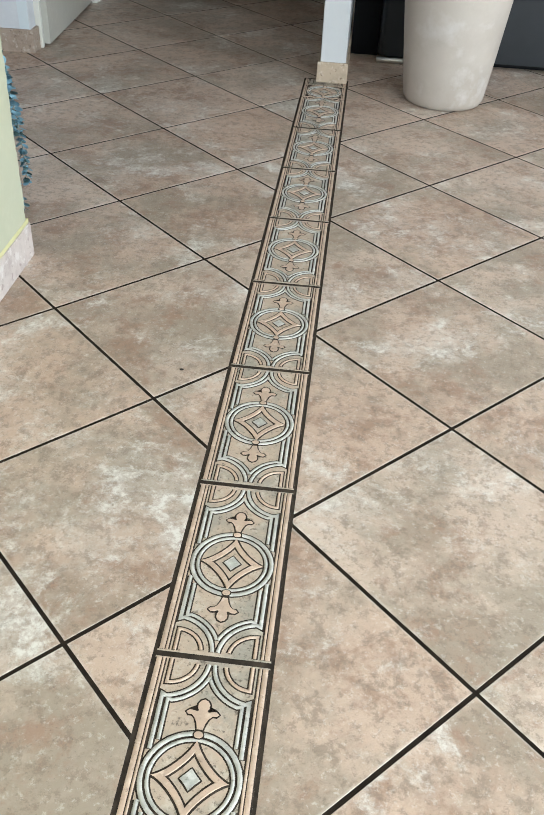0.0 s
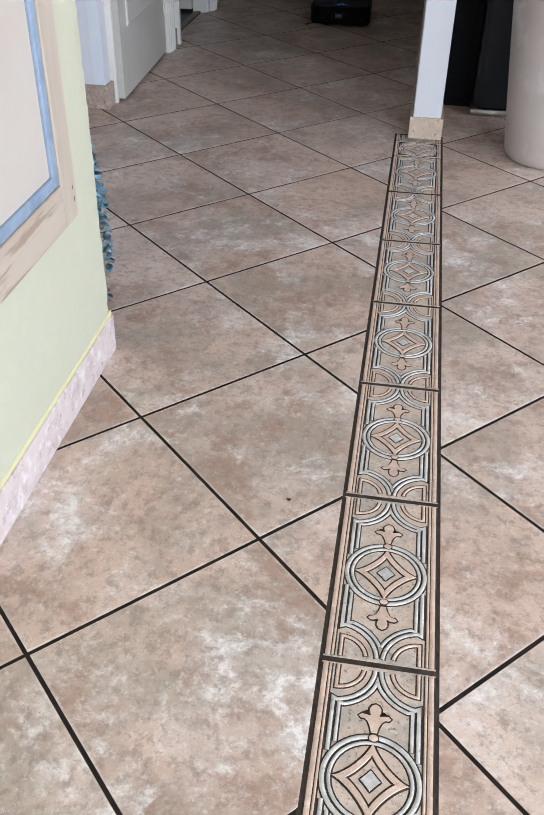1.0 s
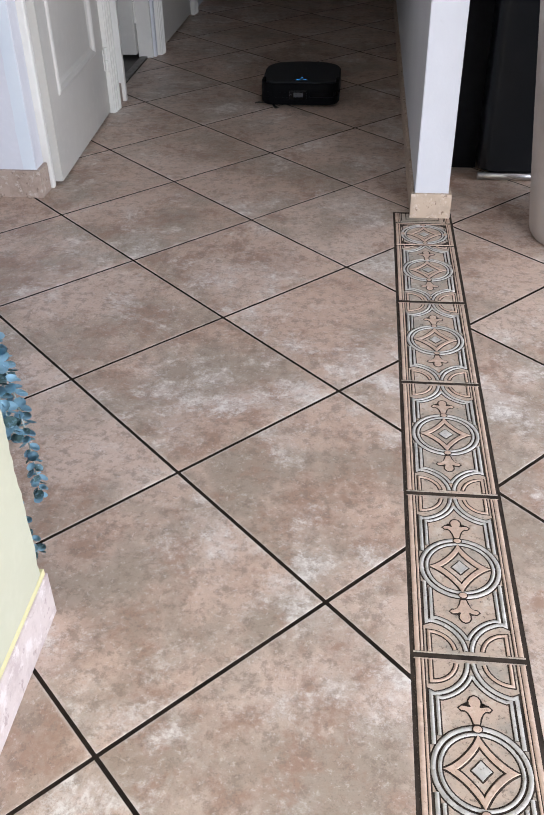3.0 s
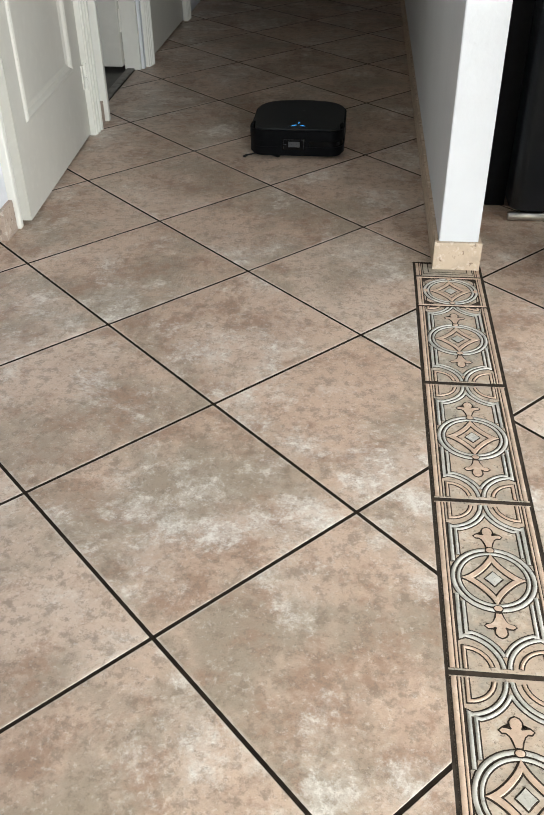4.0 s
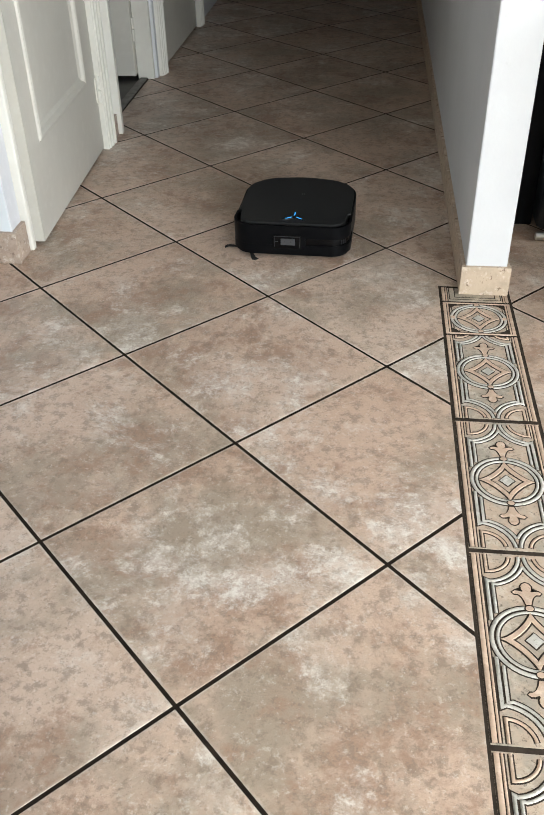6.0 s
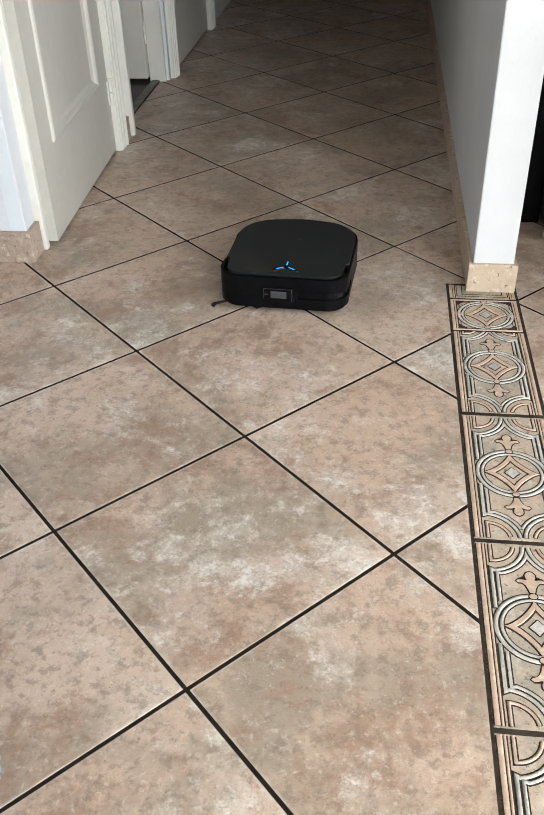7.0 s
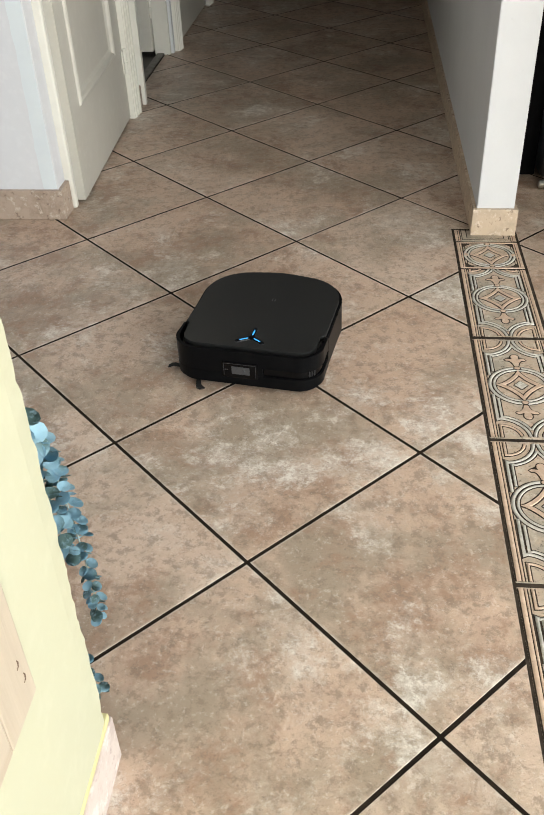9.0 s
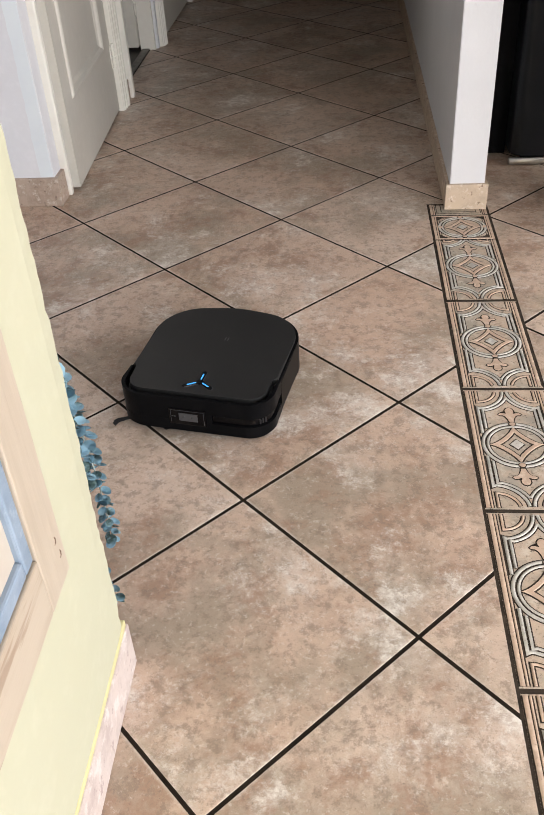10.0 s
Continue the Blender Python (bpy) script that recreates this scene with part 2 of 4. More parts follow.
BLUE_PAINT = material("blue_grey_paint", (0.235, 0.30, 0.375), 0.5, spots=(((0.175, 0.235, 0.305), 18, 0.45, 0.68, 6), ((0.31, 0.37, 0.44), 50, 0.58, 0.72, 4)), bump=0.15, bump_scale=120)
DARK_FLOOR = material("dark_room_floor", (0.05, 0.045, 0.04), 0.5, spots=(((0.08, 0.07, 0.06), 8, 0.4, 0.7, 5),))
SPECK = material("dark_speck", (0.03, 0.02, 0.015), 0.8)


# ---------------------------------------------------------------- mesh helpers
def mesh_of(name, bm, mat, smooth=False):
    me = bpy.data.meshes.new(name)
    bmesh.ops.recalc_face_normals(bm, faces=bm.faces)
    bm.to_mesh(me)
    bm.free()
    me.materials.append(mat)
    if smooth:
        for p in me.polygons:
            p.use_smooth = True
    return me


def part(name, bm, mat, parent=None, label="", smooth=False, at=None):
    ob = new(name, mesh_of(name, bm, mat, smooth))
    if parent:
        ob.parent = parent
    if at is not None:
        ob.matrix_basis = at
    return tagged(ob, label)


def empty(name, m=None):
    ob = new(name)
    ob.empty_display_size = 0.05
    if m is not None:
        ob.matrix_basis = m
    return ob


def box(x0, x1, y0, y1, z0, z1, bevel=0.0, seg=2, bm=None):
    b = bmesh.new()
    bmesh.ops.create_cube(b, size=1, matrix=Matrix.LocRotScale(((x0 + x1) / 2, (y0 + y1) / 2, (z0 + z1) / 2), None, (x1 - x0, y1 - y0, z1 - z0)))
    if bevel:
        bmesh.ops.bevel(b, geom=b.edges[:], offset=bevel, segments=seg, affect="EDGES", profile=0.5)
    return b


def add(bm, other):
    me = bpy.data.meshes.new("join")
    other.to_mesh(me)
    other.free()
    bm.from_mesh(me)
    bpy.data.meshes.remove(me)
    return bm


def prism(outline, z0, z1, bevel=0.0, seg=2, only_top=False):
    """An upright slab over a plan outline."""
    b = bmesh.new()
    low = [b.verts.new((x, y, z0)) for x, y in outline]
    top = [b.verts.new((x, y, z1)) for x, y in outline]
    n = len(outline)
    b.faces.new(low[::-1])
    b.faces.new(top)
    for i in range(n):
        b.faces.new((low[i], low[(i + 1) % n], top[(i + 1) % n], top[i]))
    if bevel:
        rim = [e for e in b.edges if abs(e.verts[0].co.z - z1) < 1e-6 and abs(e.verts[1].co.z - z1) < 1e-6]
        if not only_top:
            rim += [e for e in b.edges if abs(e.verts[0].co.z - z0) < 1e-6 and abs(e.verts[1].co.z - z0) < 1e-6]
        bmesh.ops.bevel(b, geom=rim, offset=bevel, segments=seg, affect="EDGES", profile=0.5)
    return b


def swept(profile, path, closed=False):
    """Sweeps a profile [(out, up)] along a horizontal path [(x, y, z, nx, ny)]."""
    b = bmesh.new()
    rings = [[b.verts.new((x + nx * o, y + ny * o, z + u)) for o, u in profile] for x, y, z, nx, ny in path]
    k = len(profile)
    pairs = list(zip(rings, rings[1:])) + ([(rings[-1], rings[0])] if closed else [])
    for r, s in pairs:
        for i in range(k - 1):
            b.faces.new((r[i], r[i + 1], s[i + 1], s[i]))
    return b


def ribbon(points, width, height, closed=False, base=0.0):
    """A raised, rounded line along plan points, as pressed into a relief tile."""
    pts = [Vector((x, y, 0)) for x, y in points]
    n = len(pts)
    path = []
    for i, p in enumerate(pts):
        a = pts[i - 1] if (i or closed) else p
        c = pts[(i + 1) % n] if (i < n - 1 or closed) else p
        d1, d2 = (p - a), (c - p)
        d1 = d1.normalized() if d1.length else d2.normalized()
        d2 = d2.normalized() if d2.length else d1
        t = (d1 + d2).normalized()
        nrm = Vector((-t.y, t.x, 0))
        k = 1 / max(0.5, nrm.dot(Vector((-d2.y, d2.x, 0))))
        path.append((p.x, p.y, base, nrm.x * k, nrm.y * k))
    w = width / 2
    prof = [(-w, 0), (-w * 0.75, height * 0.7), (0, height), (w * 0.75, height * 0.7), (w, 0)]
    return swept(prof, path, closed)


def tube(points, radius, sides=6):
    b = bmesh.new()
    rings = []
    pts = [Vector(p) for p in points]
    for i, p in enumerate(pts):
        d = (pts[min(i + 1, len(pts) - 1)] - pts[max(i - 1, 0)]).normalized()
        u = d.orthogonal().normalized()
        v = d.cross(u)
        r = radius[i] if isinstance(radius, (list, tuple)) else radius
        rings.append([b.verts.new(p + r * (u * math.cos(a) + v * math.sin(a))) for a in [2 * math.pi * k / sides for k in range(sides)]])
    for r, s in zip(rings, rings[1:]):
        for k in range(sides):
            b.faces.new((r[k], r[(k + 1) % sides], s[(k + 1) % sides], s[k]))
    b.faces.new(rings[0][::-1])
    b.faces.new(rings[-1])
    return b


def lathe(profile, steps=64):
    b = bmesh.new()
    rings = [[b.verts.new((r * math.cos(a), r * math.sin(a), z)) for a in [2 * math.pi * k / steps for k in range(steps)]] for r, z in profile]
    for r, s in zip(rings, rings[1:]):
        for k in range(steps):
            b.faces.new((r[k], r[(k + 1) % steps], s[(k + 1) % steps], s[k]))
    b.faces.new(rings[0][::-1])
    b.faces.new(rings[-1])
    return b


def arc(cx, cy, rx, ry, a0, a1, n=16):
    return [(cx + rx * math.cos(radians(a0 + (a1 - a0) * i / n)), cy + ry * math.sin(radians(a0 + (a1 - a0) * i / n))) for i in range(n + 1)]


# ---------------------------------------------------------------- walls and ceiling
def structure(name, bm, mat, label, category, smooth=False):
    return tagged(part(name, bm, mat, None, label, smooth), "", category, "", "structure")


TOP = 2.5
floor = structure("floor", box(-2.7, 3.5, -4.3, 6.0, -0.12, -0.0006), GROUT, "floor of diagonally laid mottled beige tiles with dark grout", "floor")
structure("ceiling", box(-2.7, 3.5, -4.3, 6.0, TOP, TOP + 0.1), CEILING, "plain white painted ceiling", "ceiling")


def rough_wall(x0, x1, y0, y1, z1, amount, step=0.03):
    """The end of a hand-plastered wall, whose arris wavers."""
    b = bmesh.new()
    n = int(z1 / step)
    rings = []
    for i in range(n + 1):
        z = z1 * i / n
        dx = amount * (noise.noise((0, 3.1, z * 15)) + 0.9 * noise.noise((5, 1, z * 55)))
        dy = amount * (noise.noise((4, 3.1, z * 15)) + 0.9 * noise.noise((9, 1, z * 50)))
        dx += 0.006 * min(z / 0.5, 1.0)
        dy += 0.004 * min(z / 0.6, 1.0)
        rings.append([b.verts.new(p) for p in ((x0, y0, z), (x1, y0, z), (x1 + 0.005 * min(z / 0.5, 1.0), y1 - 0.035, z), (x1 + 0.4 * dx, y1 - 0.010 + dy, z), (x1 - 0.010 + dx, y1 + dy, z), (x0, y1, z))])
    for r, s in zip(rings, rings[1:]):
        for k in range(6):
            b.faces.new((r[k], r[(k + 1) % 6], s[(k + 1) % 6], s[k]))
    b.faces.new(rings[0][::-1])
    b.faces.new(rings[-1])
    return b


structure("wall_yellow", rough_wall(-0.62, -0.4195, -4.2, -0.640, TOP, 0.0044, 0.008), YELLOW, "pale yellow hand-plastered wall with a wavy corner", "wall")
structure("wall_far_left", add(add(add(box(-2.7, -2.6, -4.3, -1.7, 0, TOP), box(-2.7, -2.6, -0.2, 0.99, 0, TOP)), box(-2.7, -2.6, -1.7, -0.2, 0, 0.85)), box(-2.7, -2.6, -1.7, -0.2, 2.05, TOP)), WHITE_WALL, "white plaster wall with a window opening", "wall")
structure("wall_left", box(-2.6, -0.976, 1.004, 1.072, 0, TOP, 0.002), WHITE_WALL, "white plaster wall beside the corridor doors", "wall")
structure("wall_partition", box(0.186, 0.284, 0.924, 5.9, 0, TOP, 0.004), GREY_WALL, "white plaster partition wall ending at the border tiles", "wall")
structure("wall_corridor_end", box(-1.1, 0.3, 5.9, 6.0, 0, TOP), WHITE_WALL, "plain white plaster wall", "wall")
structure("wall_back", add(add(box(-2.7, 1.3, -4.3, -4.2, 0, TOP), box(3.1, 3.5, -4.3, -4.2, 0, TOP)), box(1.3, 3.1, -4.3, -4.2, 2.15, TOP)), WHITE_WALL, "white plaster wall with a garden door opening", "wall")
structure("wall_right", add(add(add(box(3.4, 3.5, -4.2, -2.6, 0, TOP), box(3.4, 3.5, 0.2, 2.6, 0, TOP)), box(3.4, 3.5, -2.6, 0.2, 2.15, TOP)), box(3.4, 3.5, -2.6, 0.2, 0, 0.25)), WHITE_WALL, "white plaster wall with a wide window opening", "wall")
structure("wall_room_back", box(0.284, 3.4, 2.5, 2.6, 0, TOP), WHITE_WALL, "plain white plaster wall", "wall")

# corridor wall on the door side, with three openings: door_1 1.147-1.89, door_2 2.057-2.75, door_3 2.86-3.72
cw = box(-1.06, -0.978, 1.88, 2.045, 0, TOP)
for y0, y1, z0 in ((2.765, 2.85, 0), (3.73, 5.9, 0), (1.072, 1.88, 2.06), (2.045, 2.765, 2.06), (2.85, 3.73, 2.06)):
    add(cw, box(-1.06, -0.978, y0, y1, z0, TOP))
structure("wall_corridor", cw, WHITE_WALL, "white plaster corridor wall with door openings", "wall")
# added out of view: blocks ceiling bounce so the corridor falls darker
structure("wall_unseen_lintel", box(-0.974, 0.185, 0.93, 1.0, 2.12, TOP), WHITE_WALL, "unseen white lintel added over the corridor mouth to hold back light", "wall")
# the dark room behind the open door
dr = box(-2.6, -2.5, 1.08, 3.9, 0, TOP)
add(dr, box(-2.5, -1.06, 3.8, 3.9, 0, TOP))
structure("wall_dark_room", dr, WHITE_WALL, "plain wall of the unlit side room", "wall")
structure("floor_dark_room", box(-2.5, -1.05, 1.08, 3.8, -0.003, 0.001), DARK_FLOOR, "dark floor of the unlit side room", "floor")


# a brushed strip of fresher paint beside the door casing, with a ragged edge
strip = bmesh.new()
edge = []
for k in range(121):
    z = 0.089 + (TOP - 0.09) * k / 120
    edge.append((-1.018 + 0.004 * noise.noise((2.0, 7.0, z * 8)) + 0.003 * noise.noise((6.0, 1.0, z * 40)), z))
for (xa, za), (xb, zb) in zip(edge, edge[1:]):
    strip.faces.new([strip.verts.new(q) for q in ((xa, 1.0038, za), (-0.9785, 1.0038, za), (-0.9785, 1.0038, zb), (xb, 1.0038, zb))])
bmesh.ops.remove_doubles(strip, verts=strip.verts[:], dist=1e-5)
bmesh.ops.solidify(strip, geom=strip.faces[:], thickness=-0.0003)
part("paint_strip", strip, FRESH_PAINT, bpy.data.objects["wall_left"], "strip of fresh bluish white paint")


# ---------------------------------------------------------------- skirting
def skirting(name, x0, x1, y0, y1, h, mat, label):
    return structure(name, box(x0, x1, y0, y1, 0, h, 0.0025), mat, label, "skirting")


ys = [-0.633, -0.972, -1.31, -1.65, -1.99, -2.33, -2.67, -3.01]
base = tagged(empty("baseboard_yellow"), "pale pinkish stone skirting pieces along the yellow wall", "skirting", "", "structure")
for a, b_ in zip(ys, ys[1:]):
    part("skirting_piece", box(-0.432, -0.4155, b_ + 0.0022, a, 0, 0.086, 0.002), STONE_PALE, base)
part("paint_edge", box(-0.43, -0.4175, -3.0, -0.637, 0.0862, 0.0985, 0.002), YELLOW_EDGE, base, "bright yellow paint line")
base = tagged(empty("baseboard_left"), "brown stone skirting along the white wall", "skirting", "", "structure")
for a, b_ in ((-0.9645, -1.37), (-1.371, -1.78), (-1.781, -2.19), (-2.191, -2.6)):
    part("skirting_piece", box(b_, a, 0.994, 1.006, 0, 0.088, 0.002), STONE_BROWN, base)
part("skirting_piece", box(-0.978, -0.9645, 1.0065, 1.072, 0, 0.088, 0.002), STONE_BROWN, base)
base = tagged(empty("baseboard_partition"), "beige pitted stone skirting round the partition", "skirting", "", "structure")
part("skirting_piece", box(0.1755, 0.2935, 0.9135, 0.9255, 0, 0.074, 0.002), STONE, base)
y = 0.926
while y < 5.8:
    part("skirting_piece", box(0.1765, 0.188, y, min(y + 0.405, 5.9), 0, 0.074, 0.002), STONE, base)
    y += 0.4065
part("skirting_piece", box(0.282, 0.2925, 0.926, 2.5, 0, 0.074, 0.002), STONE, base)


# ---------------------------------------------------------------- corridor doors
def ring_moulding(y0, y1, z0, z1, x):
    """A raised moulding round a sunk door panel, in the plane x, facing +x."""
    prof = ((0, 0.0), (0.003, 0.005), (0.010, 0.008), (0.017, 0.004), (0.022, -0.003), (0.034, -0.008))
    b = bmesh.new()
    rings = [[b.verts.new((x + u, yy, zz)) for yy, zz in ((y0 + o, z0 + o), (y1 - o, z0 + o), (y1 - o, z1 - o), (y0 + o, z1 - o))] for o, u in prof]
    for r, s in zip(rings, rings[1:]):
        for k in range(4):
            b.faces.new((r[k], r[(k + 1) % 4], s[(k + 1) % 4], s[k]))
    b.faces.new(rings[-1])
    return b


def leaf_with_holes(y0, y1, z0, z1, holes, x, thick):
    """A door leaf facing +x, open where its panels sit."""
    b = bmesh.new()
    ysp = sorted({y0, y1, *[v for h in holes for v in h[:2]]})
    zsp = sorted({z0, z1, *[v for h in holes for v in h[2:]]})
    for ya, yb in zip(ysp, ysp[1:]):
        for za, zb in zip(zsp, zsp[1:]):
            if any(h[0] - 1e-6 <= ya and yb <= h[1] + 1e-6 and h[2] - 1e-6 <= za and zb <= h[3] + 1e-6 for h in holes):
                continue
            add(b, box(x - thick, x, ya, yb, za, zb))
    bmesh.ops.remove_doubles(b, verts=b.verts[:], dist=1e-5)
    return b


def fluted(x, w, z1, deep=0.034):
    """A fluted door casing, profile along +y from 0 to w, facing +x, standing on the floor."""
    prof = [(0, 0.0), (0.0, deep * 0.62), (0.003, deep * 0.72)]
    n = 3
    for i in range(n):
        a, d = 0.004 + (w - 0.008) * i / n, (w - 0.008) / n
        top = deep * (0.86 + 0.07 * i)
        prof += [(a + d * 0.05, deep * 0.5), (a + d * 0.20, deep * 0.5), (a + d * 0.30, top * 0.9), (a + d * 0.55, top), (a + d * 0.82, top * 0.9), (a + d * 0.92, deep * 0.5)]
    prof += [(w - 0.003, deep * 0.7), (w, deep * 0.6), (w, 0.0)]
    b = bmesh.new()
    lo = [b.verts.new((x + u, o, 0.0)) for o, u in prof]
    hi = [b.verts.new((x + u, o, z1)) for o, u in prof]
    for i in range(len(prof) - 1):
        b.faces.new((lo[i], lo[i + 1], hi[i + 1], hi[i]))
    b.faces.new(hi)
    b.faces.new(lo[::-1])
    return b


def hinge(parent, x, y, z):
    b = tube([(x, y, z), (x, y, z + 0.043)], 0.007, 10)
    add(b, tube([(x, y, z + 0.046), (x, y, z + 0.09)], 0.007, 10))
    add(b, box(x - 0.008, x - 0.003, y - 0.02, y + 0.012, z + 0.006, z + 0.084, 0.001))
    return part("hinge", b, TRIM_PAINT, parent)


def panelled_door(name, y0, y1, x, ajar, label):
    """A panelled door hung at y1, swung out of its frame by a few degrees."""
    d = tagged(empty(name), label, "door", "", "structure")
    m, w = 0.100, y1 - y0
    holes = ((-w + m, -m - 0.028, 0.252, 0.88), (-w + m, -m - 0.028, 1.02, 1.90))
    leaf = part("leaf", leaf_with_holes(-w, 0.0, 0.008, 2.03, holes, 0.0, 0.04), DOOR_PAINT, d, at=pose(x, y1, 0, 0, 0, ajar))
    for q in holes:
        part("panel", ring_moulding(*q, 0.0), DOOR_PAINT, leaf)
    for z in (0.158, 1.0, 1.75):
        hinge(d, x + 0.008, y1 + 0.004, z)
    return d


d1 = panelled_door("door_1", 1.118, 1.870, -0.975, 2.7, "cream-painted panelled door standing slightly ajar in the corridor")
d3 = panelled_door("door_3", 2.862, 3.715, -0.980, 0.0, "closed cream-painted panelled door further down the corridor")


def casing(parent, y0, w, x=-0.978, z1=2.1, deep=0.030):
    return part("casing", fluted(x, w, z1, deep), TRIM_PAINT, parent, at=pose(0, y0, 0))


part("casing", box(-1.0, -0.955, 1.0735, 1.096, 0, 2.06, 0.005, 3), TRIM_PAINT, d1)
part("jamb", box(-1.06, -1.0, 1.0965, 1.125, 0, 2.06, 0.002), TRIM_PAINT, d1)
casing(d1, 1.874, 0.084)
part("head", box(-1.0, -0.936, 1.146, 1.892, 2.036, 2.10, 0.004), TRIM_PAINT, d1)
casing(d3, 2.797, 0.062, -0.992, deep=0.044)
casing(d3, 3.718, 0.085)
part("head", box(-1.0, -0.938, 2.858, 3.718, 2.036, 2.10, 0.004), TRIM_PAINT, d3)

d2 = tagged(empty("door_2"), "cream-painted door standing open into a dark room", "door", "", "structure")
part("casing", box(-0.978, -0.949, 2.030, 2.056, 0, 2.1, 0.004), TRIM_PAINT, d2)
part("skirting_piece", box(-0.979, -0.963, 1.960, 2.029, 0, 0.075, 0.002), STONE_BROWN, d2)
part("jamb", box(-1.06, -0.9785, 2.046, 2.062, 0, 2.06, 0.003), TRIM_PAINT, d2)
part("jamb", box(-1.060, -0.990, 2.742, 2.796, 0, 2.06, 0.003), TRIM_PAINT, d2)
part("head", box(-1.06, -0.938, 2.052, 2.80, 2.062, 2.10, 0.003), TRIM_PAINT, d2)
part("leaf", box(-1.80, -1.0615, 2.712, 2.752, 0.02, 2.03, 0.003), DOOR_PAINT, d2)
for z in (0.158, 1.75):
    hinge(d2, -1.060, 2.735, z)
part("threshold", prism([(-1.052, 2.064), (-1.018, 2.064), (-1.018, 2.754), (-1.052, 2.754)], 0.0015, 0.007, 0.002), WORN_METAL, d2, "worn metal threshold bar")


# ---------------------------------------------------------------- cupboard front on the yellow wall
hatch = tagged(empty("cupboard_door"), "pale wooden cupboard door with a blue painted moulding line", "cupboard door")
XF = -0.420
Y1, Y0, Z0, Z1 = -0.803, -1.62, 0.392, 1.45
RAIL = 0.076
for nm, a in (("stile", (Y1 - 0.06, Y1, Z0, Z1)), ("stile", (Y0, Y0 + 0.06, Z0, Z1)), ("rail", (Y0 + 0.0603, Y1 - 0.0603, Z0, Z0 + RAIL)), ("rail", (Y0 + 0.0603, Y1 - 0.0603, Z1 - RAIL, Z1))):
    part(nm, box(XF, XF + 0.026, *a, 0.002), WOOD if nm == "stile" else WOOD_RAIL, hatch)
a, b_, c, d = 0.0603, 0.081, RAIL + 0.0003, RAIL + 0.021
for nm, q in (("blue_moulding", (Y1 - b_, Y1 - a, Z0 + c, Z1 - c)), ("blue_moulding", (Y0 + a, Y0 + b_, Z0 + c, Z1 - c)), ("blue_moulding", (Y0 + b_, Y1 - b_, Z0 + c, Z0 + d)), ("blue_moulding", (Y0 + b_, Y1 - b_, Z1 - d, Z1 - c))):
    part(nm, box(XF, XF + 0.023, *q, 0.003), BLUE_PAINT, hatch)
part("panel", box(XF, XF + 0.016, Y0 + b_, Y1 - b_, Z0 + d, Z1 - d), PANEL, hatch)
for yy, zz in ((Y1 - 0.016, Z0 + 0.052), (Y1 - 0.012, Z0 + 0.030)):
    part("nail_mark", tube([(XF + 0.0255, yy - 0.003, zz), (XF + 0.0262, yy, zz + 0.002), (XF + 0.0262, yy + 0.001, zz + 0.006), (XF + 0.0255, yy, zz + 0.009)], 0.0008, 5), NAIL, hatch)


# ---------------------------------------------------------------- flower pot
pot = tagged(empty("flower_pot", pose(0.655, 0.815, 0)), "tall tapered cream stone flower pot on the tiles", "flower pot")
prof = [(0.02, 0.0), (0.128, 0.0), (0.138, 0.004), (0.146, 0.016), (0.150, 0.035)]
prof += [(0.150 + 0.072 * (i / 12) ** 0.95, 0.035 + 0.66 * i / 12) for i in range(1, 13)]
prof += [(0.222, 0.70), (0.216, 0.705), (0.205, 0.70), (0.20, 0.66)]
part("shell", lathe(prof), POT, pot, smooth=True)
part("soil", lathe([(0.01, 0.62), (0.196, 0.625), (0.197, 0.64), (0.01, 0.65)], 40), SOIL, pot)

# ---------------------------------------------------------------- black cabinet
cab = tagged(empty("cabinet", pose(0, 0, 0)), "black cabinet with rounded corners and a metal foot bar", "cabinet")


def round_rect(x0, x1, y0, y1, r, n=8):
    out = []
    for cx, cy, a in ((x1 - r, y0 + r, -90), (x1 - r, y1 - r, 0), (x0 + r, y1 - r, 90), (x0 + r, y0 + r, 180)):
        out += arc(cx, cy, r, r, a, a + 90, n)
    return out


part("body", prism(round_rect(0.407, 1.45, 1.232, 1.75, 0.03), 0.030, 1.15, 0.006), CABINET, cab, smooth=False)
part("plinth", prism(round_rect(0.45, 1.42, 1.30, 1.72, 0.01), 0.0, 0.031), BLACK_PLASTIC, cab)
# added black sheet standing in for the darkness of the gap beside the partition
part("gap_blackout", box(0.2935, 0.4065, 1.34, 1.36, 0, 1.15, 0.002), BLACK_PLASTIC, cab)
part("foot_bar", tube([(0.402, 1.236, 0.013), (0.405, 1.236, 0.013), (0.58, 1.236, 0.013), (0.585, 1.236, 0.013)], [0.009, 0.012, 0.012, 0.009], 12), STEEL, cab, "brushed metal foot bar", True)


